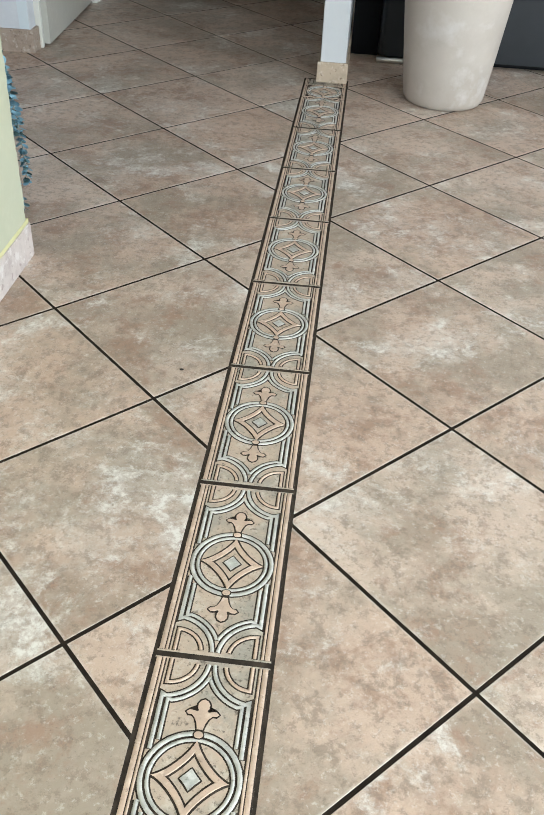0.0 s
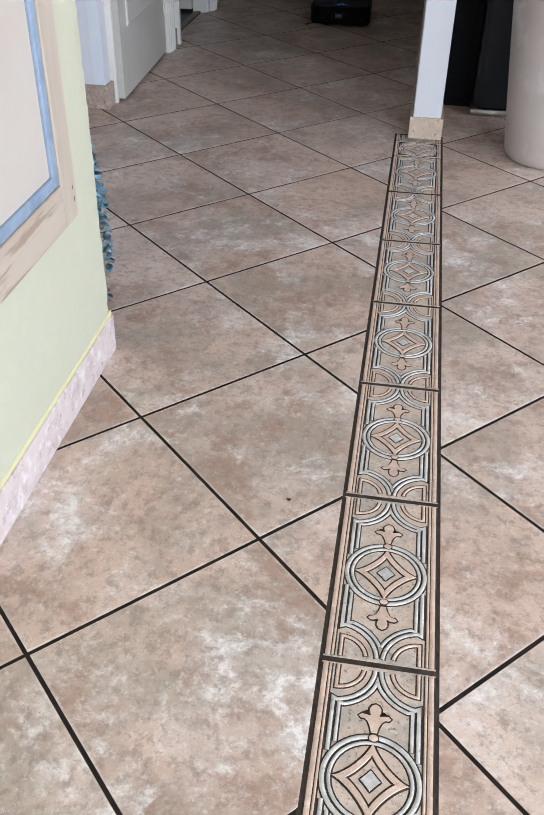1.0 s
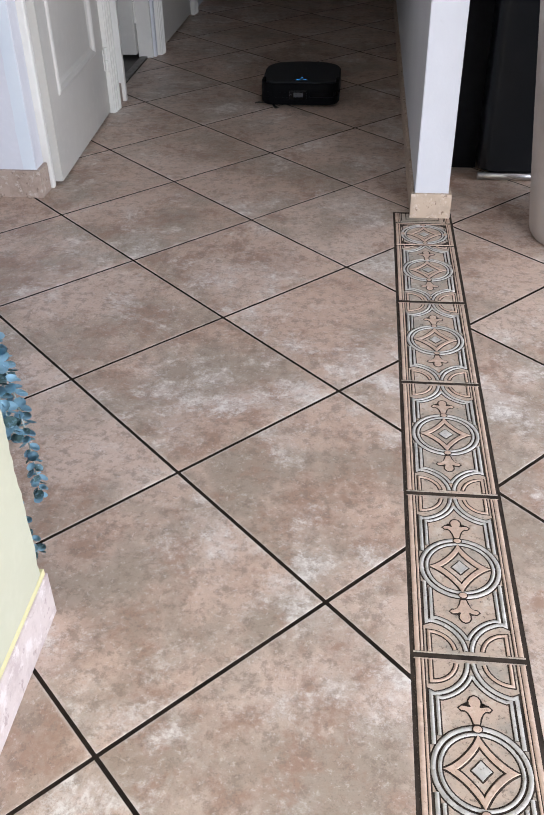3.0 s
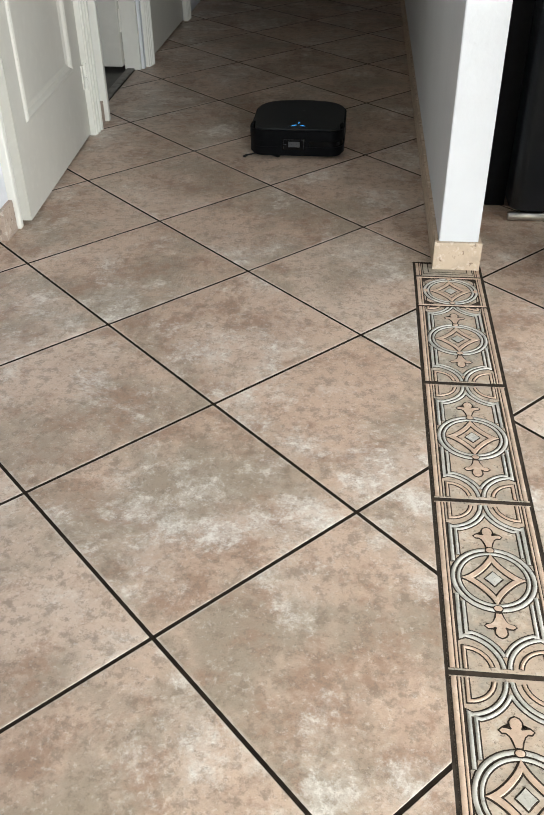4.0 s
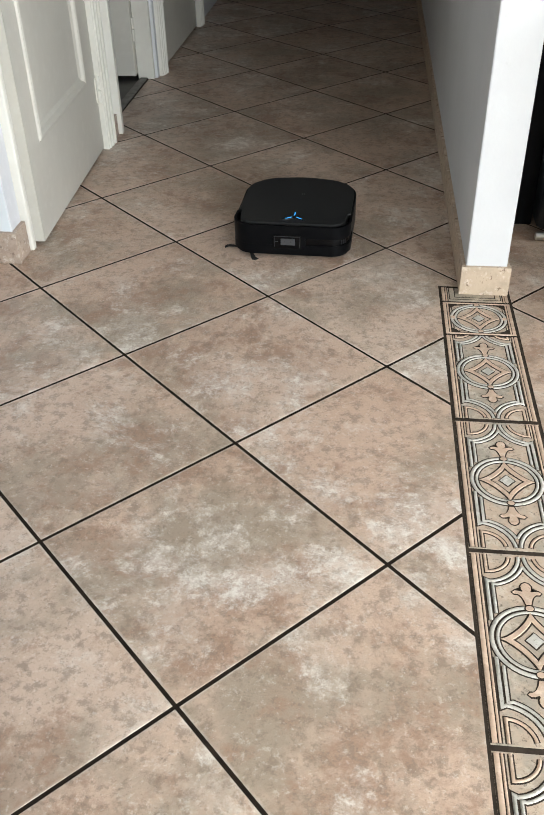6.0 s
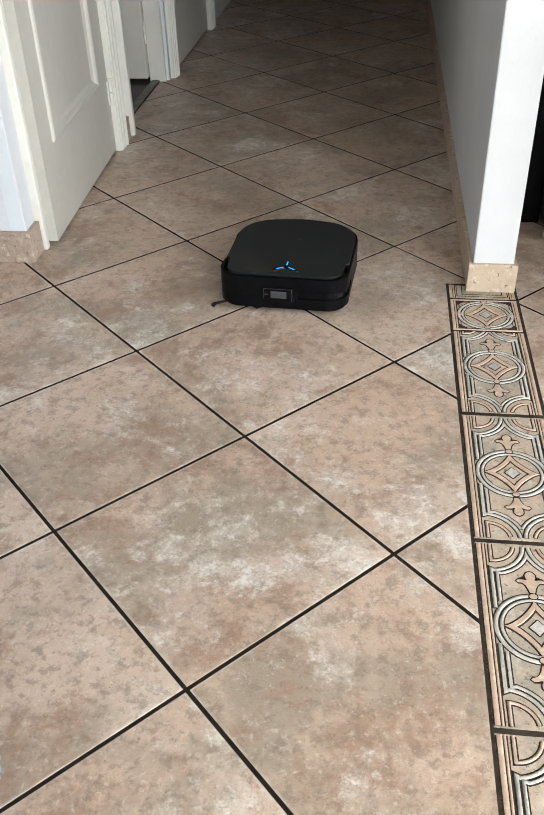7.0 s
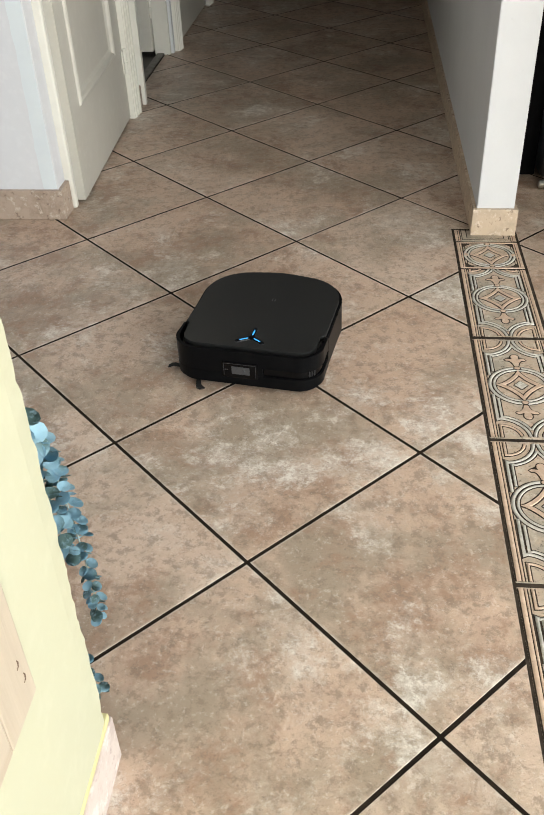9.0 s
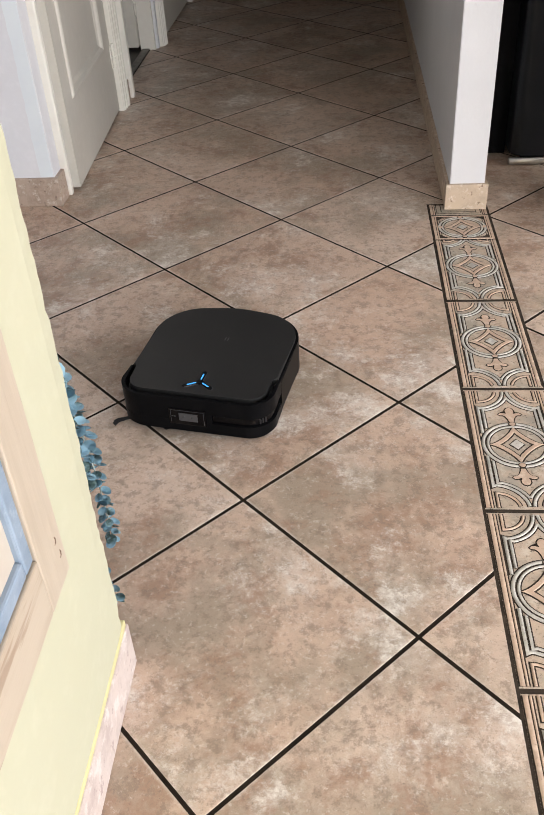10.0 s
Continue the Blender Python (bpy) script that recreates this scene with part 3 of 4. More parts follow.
# ---------------------------------------------------------------- hanging plant
def plant():
    p = tagged(empty("hanging_plant", pose(-0.45, -0.63, 0)), "artificial trailing eucalyptus with blue-green leaves hanging by the wall", "plant")
    rng = random.Random(5)
    b = bmesh.new()
    n = 10
    ring = []
    for r, zc in ((0.5, 0.10), (1.0, 0.0)):
        ring.append([b.verts.new((0.5 * r * 0.95 * math.cos(2 * math.pi * k / n) + 0.5, 0.5 * r * math.sin(2 * math.pi * k / n), 0.12 * r * r)) for k in range(n)])
    c = b.verts.new((0.5, 0, 0.0))
    for k in range(n):
        b.faces.new((c, ring[0][k], ring[0][(k + 1) % n]))
        b.faces.new((ring[0][k], ring[1][k], ring[1][(k + 1) % n], ring[0][(k + 1) % n]))
    bmesh.ops.solidify(b, geom=b.faces[:], thickness=0.05)
    leaf_mesh = mesh_of("leaf", b, LEAF, True)
    org = Vector((-0.45, -0.63, 0))
    strands = (
        ([(-0.47, -0.634, 0.66), (-0.490, -0.58, 0.56), (-0.492, -0.510, 0.44), (-0.476, -0.500, 0.37), (-0.456, -0.518, 0.29), (-0.442, -0.538, 0.20), (-0.437, -0.549, 0.135)], 0.037, 0.017, 104),
        ([(-0.50, -0.634, 0.62), (-0.505, -0.57, 0.52), (-0.492, -0.535, 0.42), (-0.468, -0.545, 0.33), (-0.452, -0.56, 0.26)], 0.037, 0.023, 60),
        ([(-0.47, -0.634, 0.50), (-0.474, -0.612, 0.40), (-0.460, -0.612, 0.28), (-0.446, -0.615, 0.19), (-0.428, -0.616, 0.108)], 0.026, 0.018, 48),
    )
    for pts, big, small, count in strands:
        near = big < 0.03
        vs = [Vector((q[0] - (0.003 if near else 0.017), q[1] + (0.0 if near else 0.03), q[2] if q[2] < 0.3 else 0.3 + (q[2] - 0.3) * 0.86)) - org for q in pts]
        fine = []
        for i in range(len(vs) - 1):
            p0, p1, p2, p3 = vs[max(i - 1, 0)], vs[i], vs[i + 1], vs[min(i + 2, len(vs) - 1)]
            for k in range(6):
                t = k / 6
                fine.append(0.5 * ((2 * p1) + (p2 - p0) * t + (2 * p0 - 5 * p1 + 4 * p2 - p3) * t * t + (3 * p1 - p0 - 3 * p2 + p3) * t ** 3))
        fine.append(vs[-1])
        stem = part("stem", tube(fine, [0.0022 - 0.0014 * i / len(fine) for i in range(len(fine))], 6), STEM, p, "", True)
        for j in range(count):
            u = ((j + rng.random() * 0.4) / count) ** 0.75
            q = u * (len(fine) - 1)
            i = min(int(q), len(fine) - 2)
            at = fine[i].lerp(fine[i + 1], q - i)
            d = (fine[i + 1] - fine[i]).normalized()
            ang = (j % 2) * math.pi + (j // 2) * 1.9 + rng.uniform(-0.3, 0.3)
            side = d.orthogonal().normalized()
            side = Matrix.Rotation(ang, 3, d) @ side
            out = (side + d * rng.uniform(0.5, 1.1)).normalized()
            nrm = (-d + side * rng.uniform(0.1, 0.5)).normalized()
            nrm = (nrm - out * nrm.dot(out)).normalized()
            m = Matrix((out, nrm.cross(out), nrm)).transposed().to_4x4()
            size = 0.82 * (big + (small - big) * u) * rng.uniform(0.8, 1.15)
            ob = new("leaf", leaf_mesh)
            ob.parent = stem
            ob.matrix_basis = Matrix.Translation(at + out * 0.001) @ m @ Matrix.Diagonal((size, size, size, 1))
    return p


plant()


# ---------------------------------------------------------------- robot vacuum
def robot_outline(dx=0.0, front=0.167, back=-0.166, half=0.156, rf=0.052, rb=0.102):
    """Plan outline, nose along +x: squarish with rounder back corners and a slightly bowed back."""
    out = []
    f, k, h = front - dx, back + dx, half - dx
    rf, rb = max(rf - dx, 0.01), max(rb - dx, 0.01)
    out += arc(f - rf, h - rf, rf, rf, 0, 90, 18)
    out += arc(k + rb, h - rb, rb, rb, 90, 172, 12)
    out += [(k - 0.006, (h - rb) * 0.5), (k - 0.008, 0), (k - 0.006, -(h - rb) * 0.5)]
    out += arc(k + rb, -(h - rb), rb, rb, 188, 270, 12)
    out += arc(f - rf, -(h - rf), rf, rf, 270, 360, 18)
    return out


def lid_outline():
    """The lid: almost full width behind, set in behind the bumper wall at the nose."""
    back = [q for q in robot_outline(0.006) if q[0] < 0.07]
    nose = [q for q in robot_outline(0.017) if q[0] > 0.08]
    up = [q for q in nose if q[1] > 0]
    dn = [q for q in nose if q[1] <= 0]
    return up + [(0.078, 0.139), (0.073, 0.150)] + back + [(0.073, -0.150), (0.078, -0.139)] + dn


def front_shell(x_cut, d_out, d_in, z0, z1, bevel, y_top=None):
    """A U-shaped wall round the nose, from x_cut on one side to x_cut on the other."""
    o = [q for q in robot_outline(d_out)]
    i = [q for q in robot_outline(d_in)]

    def nose(pts):
        pts = [q for q in pts if q[0] > x_cut]
        up = sorted([q for q in pts if q[1] > 0], key=lambda q: math.atan2(q[1], q[0] - x_cut + 0.001), reverse=True)
        dn = sorted([q for q in pts if q[1] <= 0], key=lambda q: math.atan2(q[1], q[0] - x_cut + 0.001), reverse=True)
        return up + dn
    a, c = nose(o), nose(i)
    if y_top is not None:
        a, c = ([(max(q[0] for q in pts), y_top)] + [q for q in pts if q[1] < y_top] + [(x_cut, pts[-1][1])] for pts in (a, c))
        return prism(a + c[::-1], z0, z1, bevel)
    a = [(x_cut, a[0][1])] + a + [(x_cut, a[-1][1])]
    c = [(x_cut, c[0][1])] + c + [(x_cut, c[-1][1])]
    return prism(a + c[::-1], z0, z1, bevel)


def robot():
    r = tagged(empty("robot_vacuum"), "square black robot vacuum with a blue light driving over the tiles", "robot vacuum")
    part("chassis", prism(robot_outline(0.007), 0.010, 0.060, 0.004), BLACK_PLASTIC, r)
    part("rear_shell", prism([q for q in ([(0.073, 0.156)] + [p for p in robot_outline(0.0) if p[0] < 0.073] + [(0.073, -0.156)])], 0.020, 0.0905, 0.005, 3), BLACK_PLASTIC, r)
    part("bumper_core", prism(robot_outline(0.013), 0.030, 0.082, 0.002), RUBBER, r)
    lower = part("bumper", front_shell(0.075, 0.0, 0.012, 0.018, 0.041, 0.004), BLACK_PLASTIC, r)
    upper = part("bumper", front_shell(0.075, 0.0, 0.007, 0.061, 0.0942, 0.0025), BLACK_PLASTIC, r)
    part("sensor_band", front_shell(0.08, 0.0045, 0.014, 0.040, 0.062, 0.0), GLOSS_BLACK, r, "glossy black sensor band")
    part("lid", prism(lid_outline(), 0.083, 0.0965, 0.0025, 3), MATTE_BLACK, r, "matte black lid")
    part("bumper_panel", front_shell(0.075, 0.0004, 0.010, 0.0412, 0.0608, 0.0, 0.040), BLACK_PLASTIC, r)
    # camera window on the nose
    win = part("camera_window", box(0.1645, 0.1685, -0.046, 0.030, 0.032, 0.070, 0.0015), GLOSS_BLACK, r, "glossy black window")
    part("sensor", box(0.1680, 0.1695, -0.025, 0.013, 0.042, 0.060, 0.0006), LENS_GREY, win)
    for yy in (-0.015, 0.002):
        b = bmesh.new()
        bmesh.ops.create_uvsphere(b, u_segments=10, v_segments=6, radius=0.0022, matrix=Matrix.Translation((0.1696, yy, 0.052)))
        part("lens", b, LENS_DOT, win, smooth=True)
    part("printed_line", add(add(box(0.1684, 0.1689, -0.042, 0.026, 0.0655, 0.0662), box(0.1684, 0.1689, -0.042, -0.0413, 0.036, 0.0662)), box(0.1684, 0.1689, 0.0253, 0.026, 0.036, 0.0662)), MARK_GLINT_GREY, win)
    part("printed_mark", add(box(0.1684, 0.1690, -0.040, -0.0365, 0.050, 0.052), box(0.1684, 0.1690, -0.0355, -0.032, 0.050, 0.052)), MARK_GLINT_GREY, win)
    # side vents on the left nose corner
    for i in range(3):
        a = radians(38 + i * 7)
        cx, cy = 0.167 - 0.052 + 0.0485 * math.cos(a), 0.156 - 0.052 + 0.0485 * math.sin(a)
        part("vent", box(-0.0008, 0.0008, -0.0016, 0.0016, -0.006, 0.006), VENT_GREY, r, at=pose(cx, cy, 0.051, 0, 0, math.degrees(a)))
    # three-armed button with blue lights
    lx, z = 0.113, 0.0966
    hub = lathe([(0.004, 0), (0.0075, 0.0), (0.007, 0.0018), (0.002, 0.002)], 20)
    button = part("button", hub, GLOSS_BLACK, r, "three-armed glossy button", at=pose(lx, 0.004, z))
    for ang in (180, 58, -58):
        arm = prism(arc(0.031, 0, 0.0046, 0.0046, -90, 90, 8) + arc(0.0, 0, 0.0042, 0.0042, 90, 270, 6), 0, 0.0016, 0.0006)
        a_ob = part("arm", arm, GLOSS_BLACK, button, at=pose(0, 0, 0, 0, 0, ang))
        # grey outline painting in the reflection on the arm's glossy bevel
        part("rim", prism(arc(0.031, 0, 0.0053, 0.0053, -90, 90, 8) + arc(0.0, 0, 0.0049, 0.0049, 90, 270, 6), -0.0004, 0.0007), MARK_GLINT_GREY, a_ob)
        part("light", prism(arc(0.0245, 0, 0.0014, 0.0014, -90, 90, 6) + arc(0.0085, 0, 0.0014, 0.0014, 90, 270, 6), 0.0012, 0.0021), BLUE_LED, a_ob, "glowing blue light")
    part("emblem", add(box(-0.006, 0.006, -0.006, -0.0035, 0, 0.0003), box(-0.006, 0.006, 0.0, 0.0025, 0, 0.0003)), LENS_GREY, r, at=pose(-0.045, 0.012, 0.0964))
    # wheels
    for yy in (-0.105, 0.105):
        part("wheel", tube([(-0.005, yy - 0.011, 0.033), (-0.005, yy + 0.011, 0.033)], 0.033, 20), RUBBER, r)
    part("castor", tube([(0.118, -0.008, 0.012), (0.118, 0.008, 0.012)], 0.012, 14), RUBBER, r)
    # side brush
    br = part("side_brush", lathe([(0.004, 0.0), (0.012, 0.0), (0.012, 0.005), (0.004, 0.008)], 16), RUBBER, r, "spinning side brush with dark bristles", at=pose(0.118, -0.118, 0.004))
    for k in range(3):
        b = bmesh.new()
        for j in range(7):
            w = (j - 3) * 0.0011
            add(b, tube([(0.008, w * 0.5, 0.004), (0.035, w, 0.001), (0.058, w * 1.6, 0.0), (0.070 - abs(w), w * 2.4 + 0.004, -0.002)], 0.0012, 4))
        part("bristle_tuft", b, BRISTLE, br, at=pose(0, 0, 0, 0, 0, 120 * k))
    return r, br


vacuum, brush = robot()

# a dark speck lying on the tiles
part("speck", prism([(0.004 * math.cos(a) * (1 + 0.4 * math.sin(3 * a)), 0.0032 * math.sin(a)) for a in [k * 0.628 for k in range(10)]], 0.0, 0.0016, 0.0005), SPECK, at=pose(0.035, -1.056, 0.0))
tagged(bpy.data.objects["speck"], "small dark speck of dirt on a tile", "dirt")

# ---------------------------------------------------------------- border tiles
SL, SR = 0.128, 0.300
BW = SR - SL


def grown(pts, d):
    """A plan outline moved outward by d."""
    n = len(pts)
    area2 = sum(p[0] * q[1] - q[0] * p[1] for p, q in zip(pts, pts[1:] + pts[:1]))
    s = 1 if area2 > 0 else -1
    out = []
    for i, p in enumerate(pts):
        a, b = Vector(pts[i - 1]), Vector(pts[(i + 1) % n])
        t = (b - a).normalized()
        out.append((p[0] + s * t.y * d, p[1] - s * t.x * d))
    return out


def astroid(a, b, e, n=48):
    out = []
    for k in range(n):
        c, s = math.cos(2 * math.pi * k / n), math.sin(2 * math.pi * k / n)
        out.append((a * abs(c) ** e * (1 if c >= 0 else -1), b * abs(s) ** e * (1 if s >= 0 else -1)))
    return out


def band(outer, inner, h):
    """A raised flat band between two outlines with sloping sides."""
    b = bmesh.new()
    mid1 = [(o[0] * 0.88 + i[0] * 0.12, o[1] * 0.88 + i[1] * 0.12) for o, i in zip(outer, inner)]
    mid2 = [(o[0] * 0.15 + i[0] * 0.85, o[1] * 0.15 + i[1] * 0.85) for o, i in zip(outer, inner)]
    rings = [[b.verts.new((x, y, z)) for x, y in pts] for pts, z in ((outer, 0.0), (mid1, h), (mid2, h), (inner, 0.0))]
    n = len(outer)
    for r_, s_ in zip(rings, rings[1:]):
        for k in range(n):
            b.faces.new((r_[k], r_[(k + 1) % n], s_[(k + 1) % n], s_[k]))
    return b


def relief():
    """Shared meshes of one border tile, 0.349 long, centred at the origin, y along the strip."""
    hl = 0.1710
    made = {}

    def keep(name, mat, h, lines=(), plaques=(), bands=()):
        dark, top = bmesh.new(), bmesh.new()
        for pts, closed, w in lines:
            add(dark, ribbon(pts, w + 0.0040, 0.0004, closed))
            add(top, ribbon(pts, w, h, closed))
        for pts in plaques:
            add(dark, prism(grown(pts, 0.0024 if h < 0.0022 else 0.0016), 0.0, 0.0005 if h < 0.0022 else 0.0022))
            add(top, prism(pts, 0.0, h, 0.0008, 2, True))
        for outer, inner in bands:
            add(dark, band(grown(outer, 0.0026), grown(inner, -0.0022), 0.0005))
            add(top, band(outer, inner, h))
        made[name] = (mesh_of(name, top, mat, bool(lines)), mesh_of("groove", dark, DECOR_LINE))

    keep("ring", DECOR_GREY, 0.0019, [(arc(0, 0, 0.0622, 0.0622, 0, 360, 40)[:-1], True, 0.0068), (arc(0, 0, 0.0535, 0.0535, 0, 360, 40)[:-1], True, 0.0052)])
    keep("star", DECOR_PINK, 0.0018, bands=[(astroid(0.0505, 0.0555, 2.65), astroid(0.031, 0.0355, 2.35))])
    keep("diamond", DECOR_GREY, 0.0018, plaques=[astroid(0.0132, 0.0145, 2.2, 16)])
    fleur_pts, knob_pts = [], []
    half_outline = [(0.0040, 0.0685), (0.0058, 0.077), (0.0090, 0.0850), (0.0135, 0.0893), (0.0190, 0.0893), (0.0222, 0.0925), (0.0180, 0.0962), (0.0120, 0.0955), (0.0075, 0.0930), (0.0048, 0.0950), (0.0078, 0.0995), (0.0080, 0.1055), (0.0050, 0.1105)]
    for s in (1, -1):
        pts = half_outline + [(0.0, 0.1130)] + [(-x, y) for x, y in reversed(half_outline)]
        fleur_pts.append([(x, s * y) for x, y in pts])
        knob_pts.append(arc(0, s * 0.0600, 0.0062, 0.0050, 0, 360, 14)[:-1])
    keep("fleur", DECOR_PINK, 0.0013, plaques=fleur_pts)
    keep("knob", DECOR_PINK, 0.0030, plaques=knob_pts)
    bracket, corner = [], []
    for s in (1, -1):
        for t in (1, -1):
            def turn(cx, r_, x_from, x_to, n=12):
                return [(t * (cx - r_ * math.sin(a)), s * (hl - r_ * math.cos(a))) for a in
                        [math.asin(min(1, (cx - x_from) / r_)) + (math.asin(min(1, (cx - x_to) / r_)) - math.asin(min(1, (cx - x_from) / r_))) * i / n for i in range(n + 1)]]
            bracket.append(([(t * 0.0592, s * 0.0335), (t * 0.0592, s * 0.1150)] + turn(0.0632, 0.0592, 0.054, 0.0041), False, 0.0060))
            bracket.append(([(t * 0.0506, s * 0.0475), (t * 0.0506, s * 0.1085)] + turn(0.0632, 0.0672, 0.044, 0.0005), False, 0.0052))
            corner.append(([(t * 0.0572, s * hl), (t * 0.0572, s * (hl - 0.0375))] + turn(0.0572, 0.0375, 0.052, 0.0200), False, 0.0050))
    keep("bracket", DECOR_GREY, 0.0019, bracket)
    keep("corner_arc", DECOR_PINK, 0.0018, corner)
    keep("edge_band", DECOR_PINK, 0.0011, [([(t * q, -hl), (t * q, hl)], False, w) for t in (1, -1) for q, w in ((0.0752, 0.0082), (0.0682, 0.0040))])
    return made


def clipped(me, y0, y1):
    """A copy of a relief mesh cut off at y0 and y1."""
    b = bmesh.new()
    b.from_mesh(me)
    for co, no in (((0, y0, 0), (0, -1, 0)), ((0, y1, 0), (0, 1, 0))):
        bmesh.ops.bisect_plane(b, geom=b.verts[:] + b.edges[:] + b.faces[:], plane_co=co, plane_no=no, clear_outer=True)
    return b


RELIEF = relief()
border = tagged(empty("floor_border", pose(0, 0, 0)), "strip of relief border tiles with rings and stars in terracotta and grey", "tile border", "", "structure")
part("side_joint", add(box(SL - 0.001, SL + 0.0075, -4.19, 0.952, -0.003, -0.0004), box(SR - 0.0075, SR + 0.001, -4.19, 0.952, -0.003, -0.0004)), DECOR_LINE, border)
part("side_joint", box(SL, SR, 0.9455, 0.952, -0.003, 0.0006), DECOR_LINE, border)
full = mesh_of("border_tile", prism([(-0.0815, -0.1740), (0.0815, -0.1740), (0.0815, 0.1740), (-0.0815, 0.1740)], -0.008, 0.0, 0.0006, 1, True), DECOR)
XC = (SL + SR) / 2
for yj in [0.4005 - 0.356 * k for k in range(13)]:
    part("cross_joint", box(SL + 0.002, SR - 0.002, yj - 0.0062, yj + 0.0062, -0.003, -0.0002), DECOR_LINE, border)
yc = 0.2225
while yc > -3.95:
    ob = new("border_tile", full)
    ob.parent = border
    ob.matrix_basis = pose(XC, yc, 0)
    for nm, (top, dark) in RELIEF.items():
        a = new(nm, top)
        g = new("groove", dark)
        for o in (a, g):
            o.parent = ob
    yc -= 0.356
# a square insert and two cut pieces close the strip against the partition
for y0, y1 in ((0.7195, 0.7265), (0.8715, 0.8785)):
    part("cross_joint", box(SL + 0.002, SR - 0.002, y0, y1, -0.003, -0.0004), DECOR_LINE, border)
insert_frame = bmesh.new()
for hx, hy, w in ((0.0655, 0.0650, 0.0042), (0.0592, 0.0585, 0.0022)):
    add(insert_frame, ribbon([(hx, hy), (-hx, hy), (-hx, -hy), (hx, -hy)], w, 0.0006, True))
for sx in (1, -1):
    for sy in (1, -1):
        add(insert_frame, prism([(sx * 0.0655, sy * 0.065), (sx * 0.043, sy * 0.065), (sx * 0.0655, sy * 0.043)][::sx * sy], 0.0, 0.0005))
part("frame_line", insert_frame, DECOR_LINE, border, at=pose(XC, 0.799, 0))
rails = bmesh.new()
for sy in (1, -1):
    add(rails, ribbon([(-0.079, sy * 0.0695), (0.079, sy * 0.0695)], 0.0052, 0.0016))
part("cross_band", rails, DECOR_PINK, border, at=pose(XC, 0.799, 0))
for sx in (1, -1):
    part("knob", prism(arc(sx * 0.0595, 0, 0.0050, 0.0058, 0, 360, 14)[:-1], 0.0, 0.0030, 0.0008, 2, True), DECOR_PINK, border, at=pose(XC, 0.799, 0))
nested = bmesh.new()
for hx, hy in ((0.0610, 0.0230), (0.0480, 0.0130)):
    add(nested, ribbon([(hx, 0.034), (hx, -hy), (-hx, -hy), (-hx, 0.034)], 0.0022, 0.0006))
part("frame_line", nested, DECOR_LINE, border, at=pose(XC, 0.9115, 0))
for y0, y1, off in ((0.4055, 0.7195, 0.5765), (0.7275, 0.8705, 0.799), (0.8785, 0.9455, 0.912)):
    ob = part("border_tile", prism([(-0.0815, y0 - off), (0.0815, y0 - off), (0.0815, y1 - off), (-0.0815, y1 - off)], -0.008, 0.0, 0.0012, 1, True), DECOR, border, at=pose(XC, off, 0))
    for nm, (top, dark) in RELIEF.items():
        if (off == 0.799 and nm in ("bracket", "fleur", "corner_arc")) or (off == 0.912 and nm != "edge_band"):
            continue
        for me, mt in ((top, top.materials[0]), (dark, DECOR_LINE)):
            b = clipped(me, y0 - off, y1 - off)
            if b.faces:
                part(nm if me is top else "groove", b, mt, ob)
            else:
                b.free()


# ---------------------------------------------------------------- floor tiles
PITCH, JOINT = 0.41, 0.0057
HALF = PITCH / math.sqrt(2)


def cut(poly, axis, value, keep_above):
    out = []
    for i, p in enumerate(poly):
        q = poly[(i + 1) % len(poly)]
        a, c = (p[axis] - value), (q[axis] - value)
        if not keep_above:
            a, c = -a, -c
        if a >= 0:
            out.append(p)
        if a * c < 0:
            t = a / (a - c)
            out.append((p[0] + t * (q[0] - p[0]), p[1] + t * (q[1] - p[1])))
    return out


def area(poly):
    return 0.5 * abs(sum(p[0] * q[1] - q[0] * p[1] for p, q in zip(poly, poly[1:] + poly[:1])))


r = HALF - JOINT / math.sqrt(2)
diamond = [(r, 0), (0, r), (-r, 0), (0, -r)]
tile_mesh = mesh_of("floor_tile", prism(diamond, -0.009, 0.0, 0.0014, 2, True), TILE)


def lay(polys, cx, cy):
    b = bmesh.new()
    for p in polys:
        add(b, prism([(x - cx, y - cy) for x, y in p], -0.009, 0.0, 0.0012 if len(polys) == 1 else 0.0, 1, True))
    if len(polys) > 1:
        bmesh.ops.remove_doubles(b, verts=b.verts[:], dist=1e-5)
    part("floor_tile", b, TILE, floor, at=pose(cx, cy, 0))


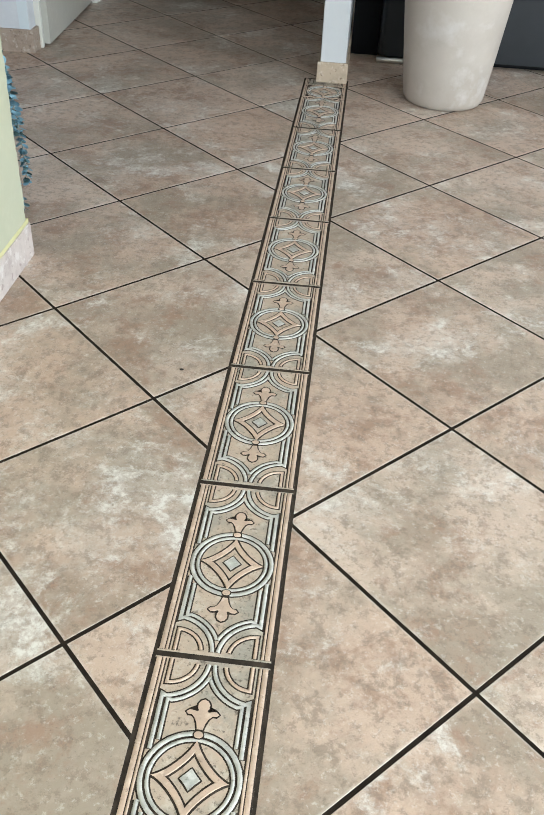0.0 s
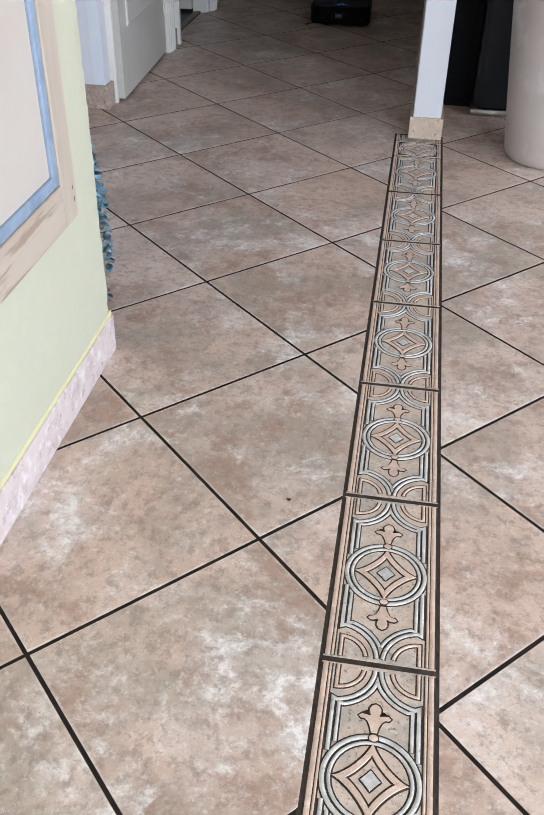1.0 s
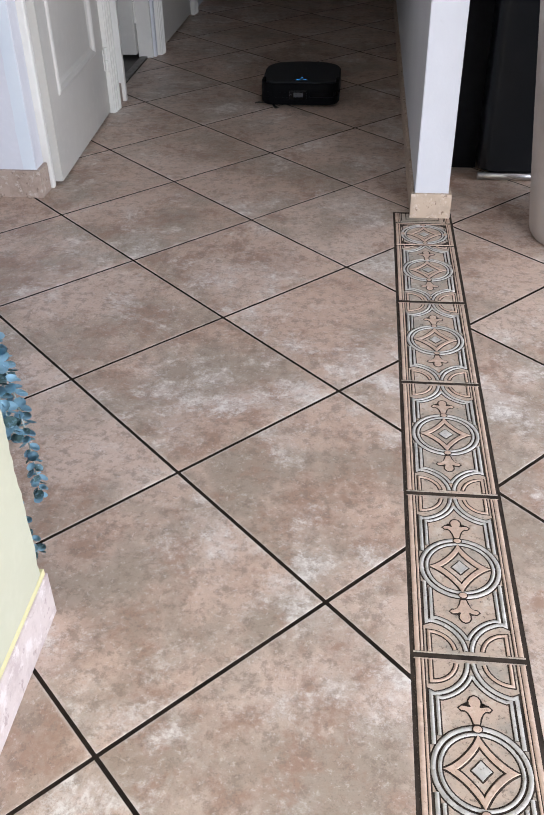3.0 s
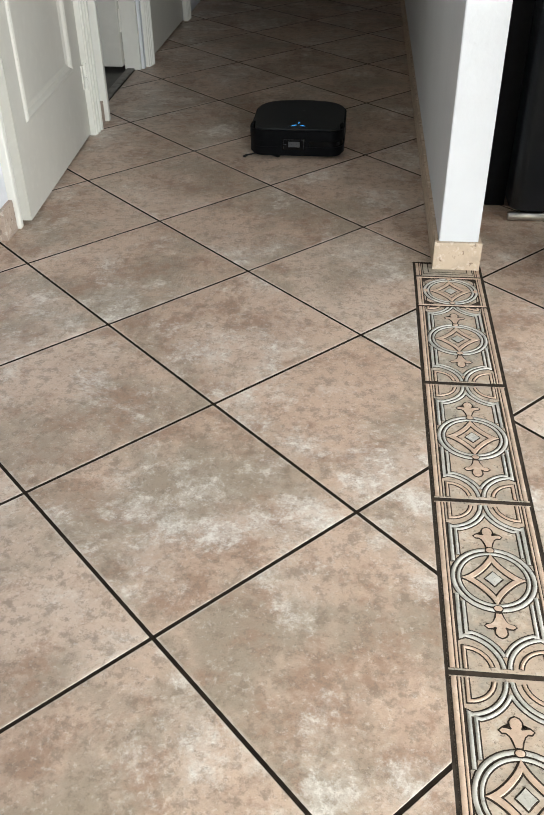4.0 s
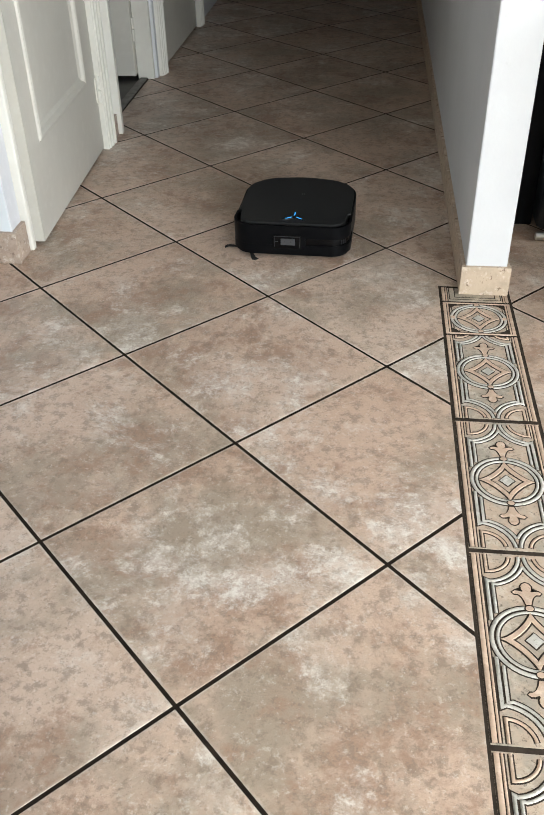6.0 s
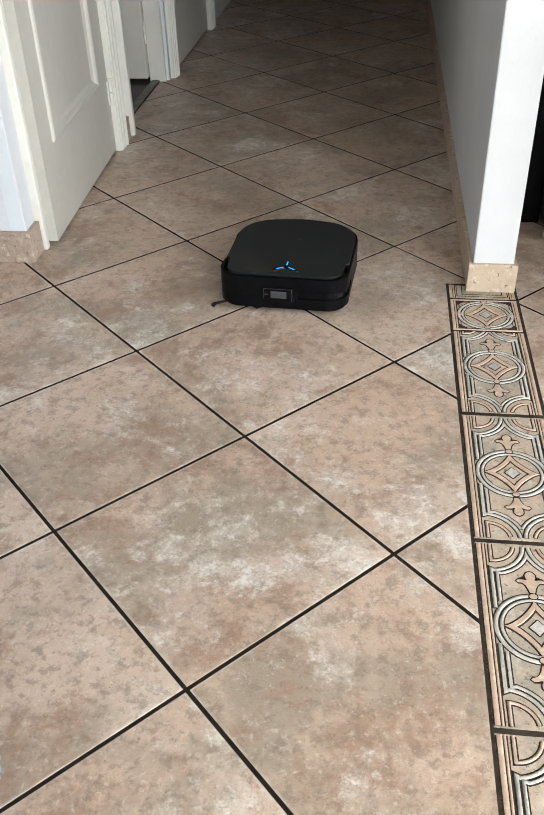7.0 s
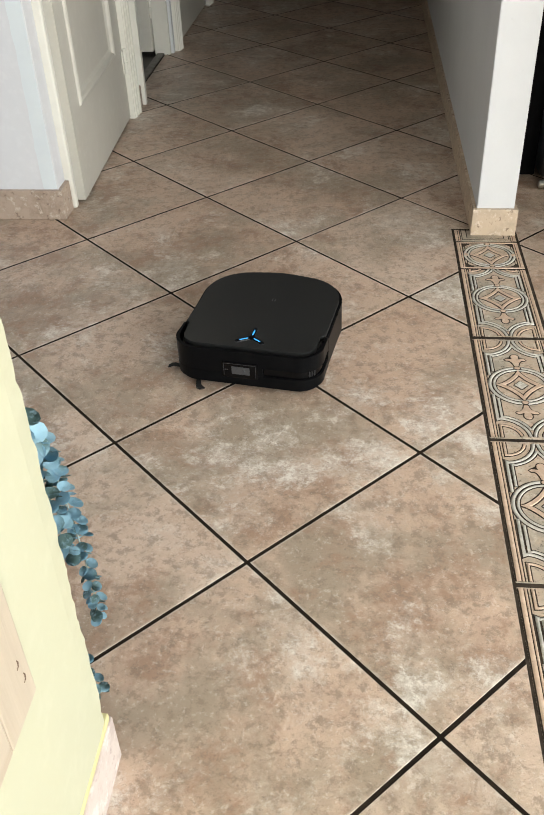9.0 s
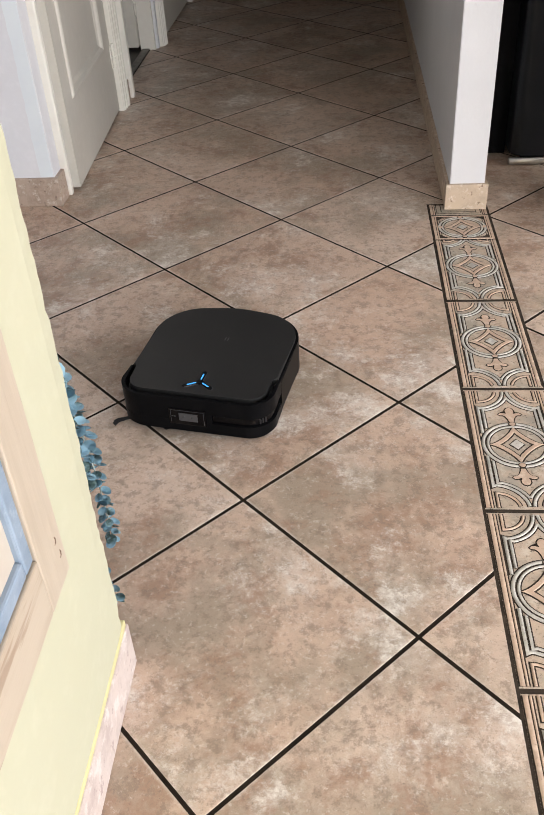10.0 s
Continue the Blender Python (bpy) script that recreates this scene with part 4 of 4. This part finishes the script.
END = 0.9535
for i in range(-9, 13):
    for j in range(-15, 22):
        if (i + j) % 2 == 0:
            continue
        cx, cy = i * HALF, j * HALF
        p = [(cx + x, cy + y) for x, y in diamond]
        for axis, value, above in ((0, -2.598, True), (0, 3.398, False), (1, -4.198, True), (1, 5.898, False)):
            p = cut(p, axis, value, above) if len(p) > 2 else p
        if len(p) > 2 and cx < 0.1 and cy > 0.9:
            p = cut(p, 0, -1.017, True)
        elif len(p) > 2 and cx > 0.5 and cy > 2.0:
            p = cut(p, 1, 2.498, False)
        if len(p) > 2 and area(p) < 2e-4:
            continue
        if len(p) < 3:
            continue
        lo, hi = min(q[0] for q in p), max(q[0] for q in p)
        ylo = min(q[1] for q in p)
        if hi <= SL + 0.0005 or lo >= SR - 0.0005 or ylo >= END:
            if len(p) == 4 and abs(area(p) - 2 * r * r) < 1e-6:
                ob = new("floor_tile", tile_mesh)
                ob.parent = floor
                ob.matrix_basis = pose(cx, cy, 0, 0, 0, 90 * random.randrange(4))
            else:
                lay([p], cx, cy)
            continue
        left, right = cut(p, 0, SL + 0.0005, False), cut(p, 0, SR - 0.0005, True)
        mid = cut(cut(cut(p, 0, SL + 0.0005, True), 0, SR - 0.0005, False), 1, END, True)
        polys = [q for q in (left, right, mid) if len(q) > 2 and area(q) > 1e-5]
        if len(mid) > 2 and area(mid) > 1e-5:
            lay(polys, cx, cy)
        else:
            for q in polys:
                lay([q], cx, cy)


# ---------------------------------------------------------------- movement
def motions():
    track = (
        (0.0, -0.245, 2.944, -88.5), (1.0, -0.237, 2.641, -88.5), (1.5, -0.232, 2.493, -88.5), (2.0, -0.227, 2.336, -88.8), (2.5, -0.223, 2.181, -89.3),
        (4.0, -0.224, 1.732, -90.5), (4.5, -0.228, 1.580, -91), (5.0, -0.234, 1.428, -91.5), (6.5, -0.254, 0.976, -93), (7.0, -0.262, 0.825, -94),
        (7.5, -0.276, 0.673, -95.5), (8.0, -0.293, 0.525, -97), (8.5, -0.313, 0.376, -98.3), (9.0, -0.336, 0.231, -99.3), (9.5, -0.362, 0.084, -100.2), (10.0, -0.389, -0.064, -100.8))
    rows = []
    for t, x, y, a in track:
        c, s = math.cos(radians(a)), math.sin(radians(a))
        rows.append((t, pose(x - 0.113 * c + 0.004 * s, y - 0.113 * s - 0.004 * c, 0, 0, 0, a)))
    walk(vacuum, rows)
    walk(brush, [(k / 10, pose(0.118, -0.118, 0.004, 0, 0, 20 + 76 * k)) for k in range(101)])


motions()
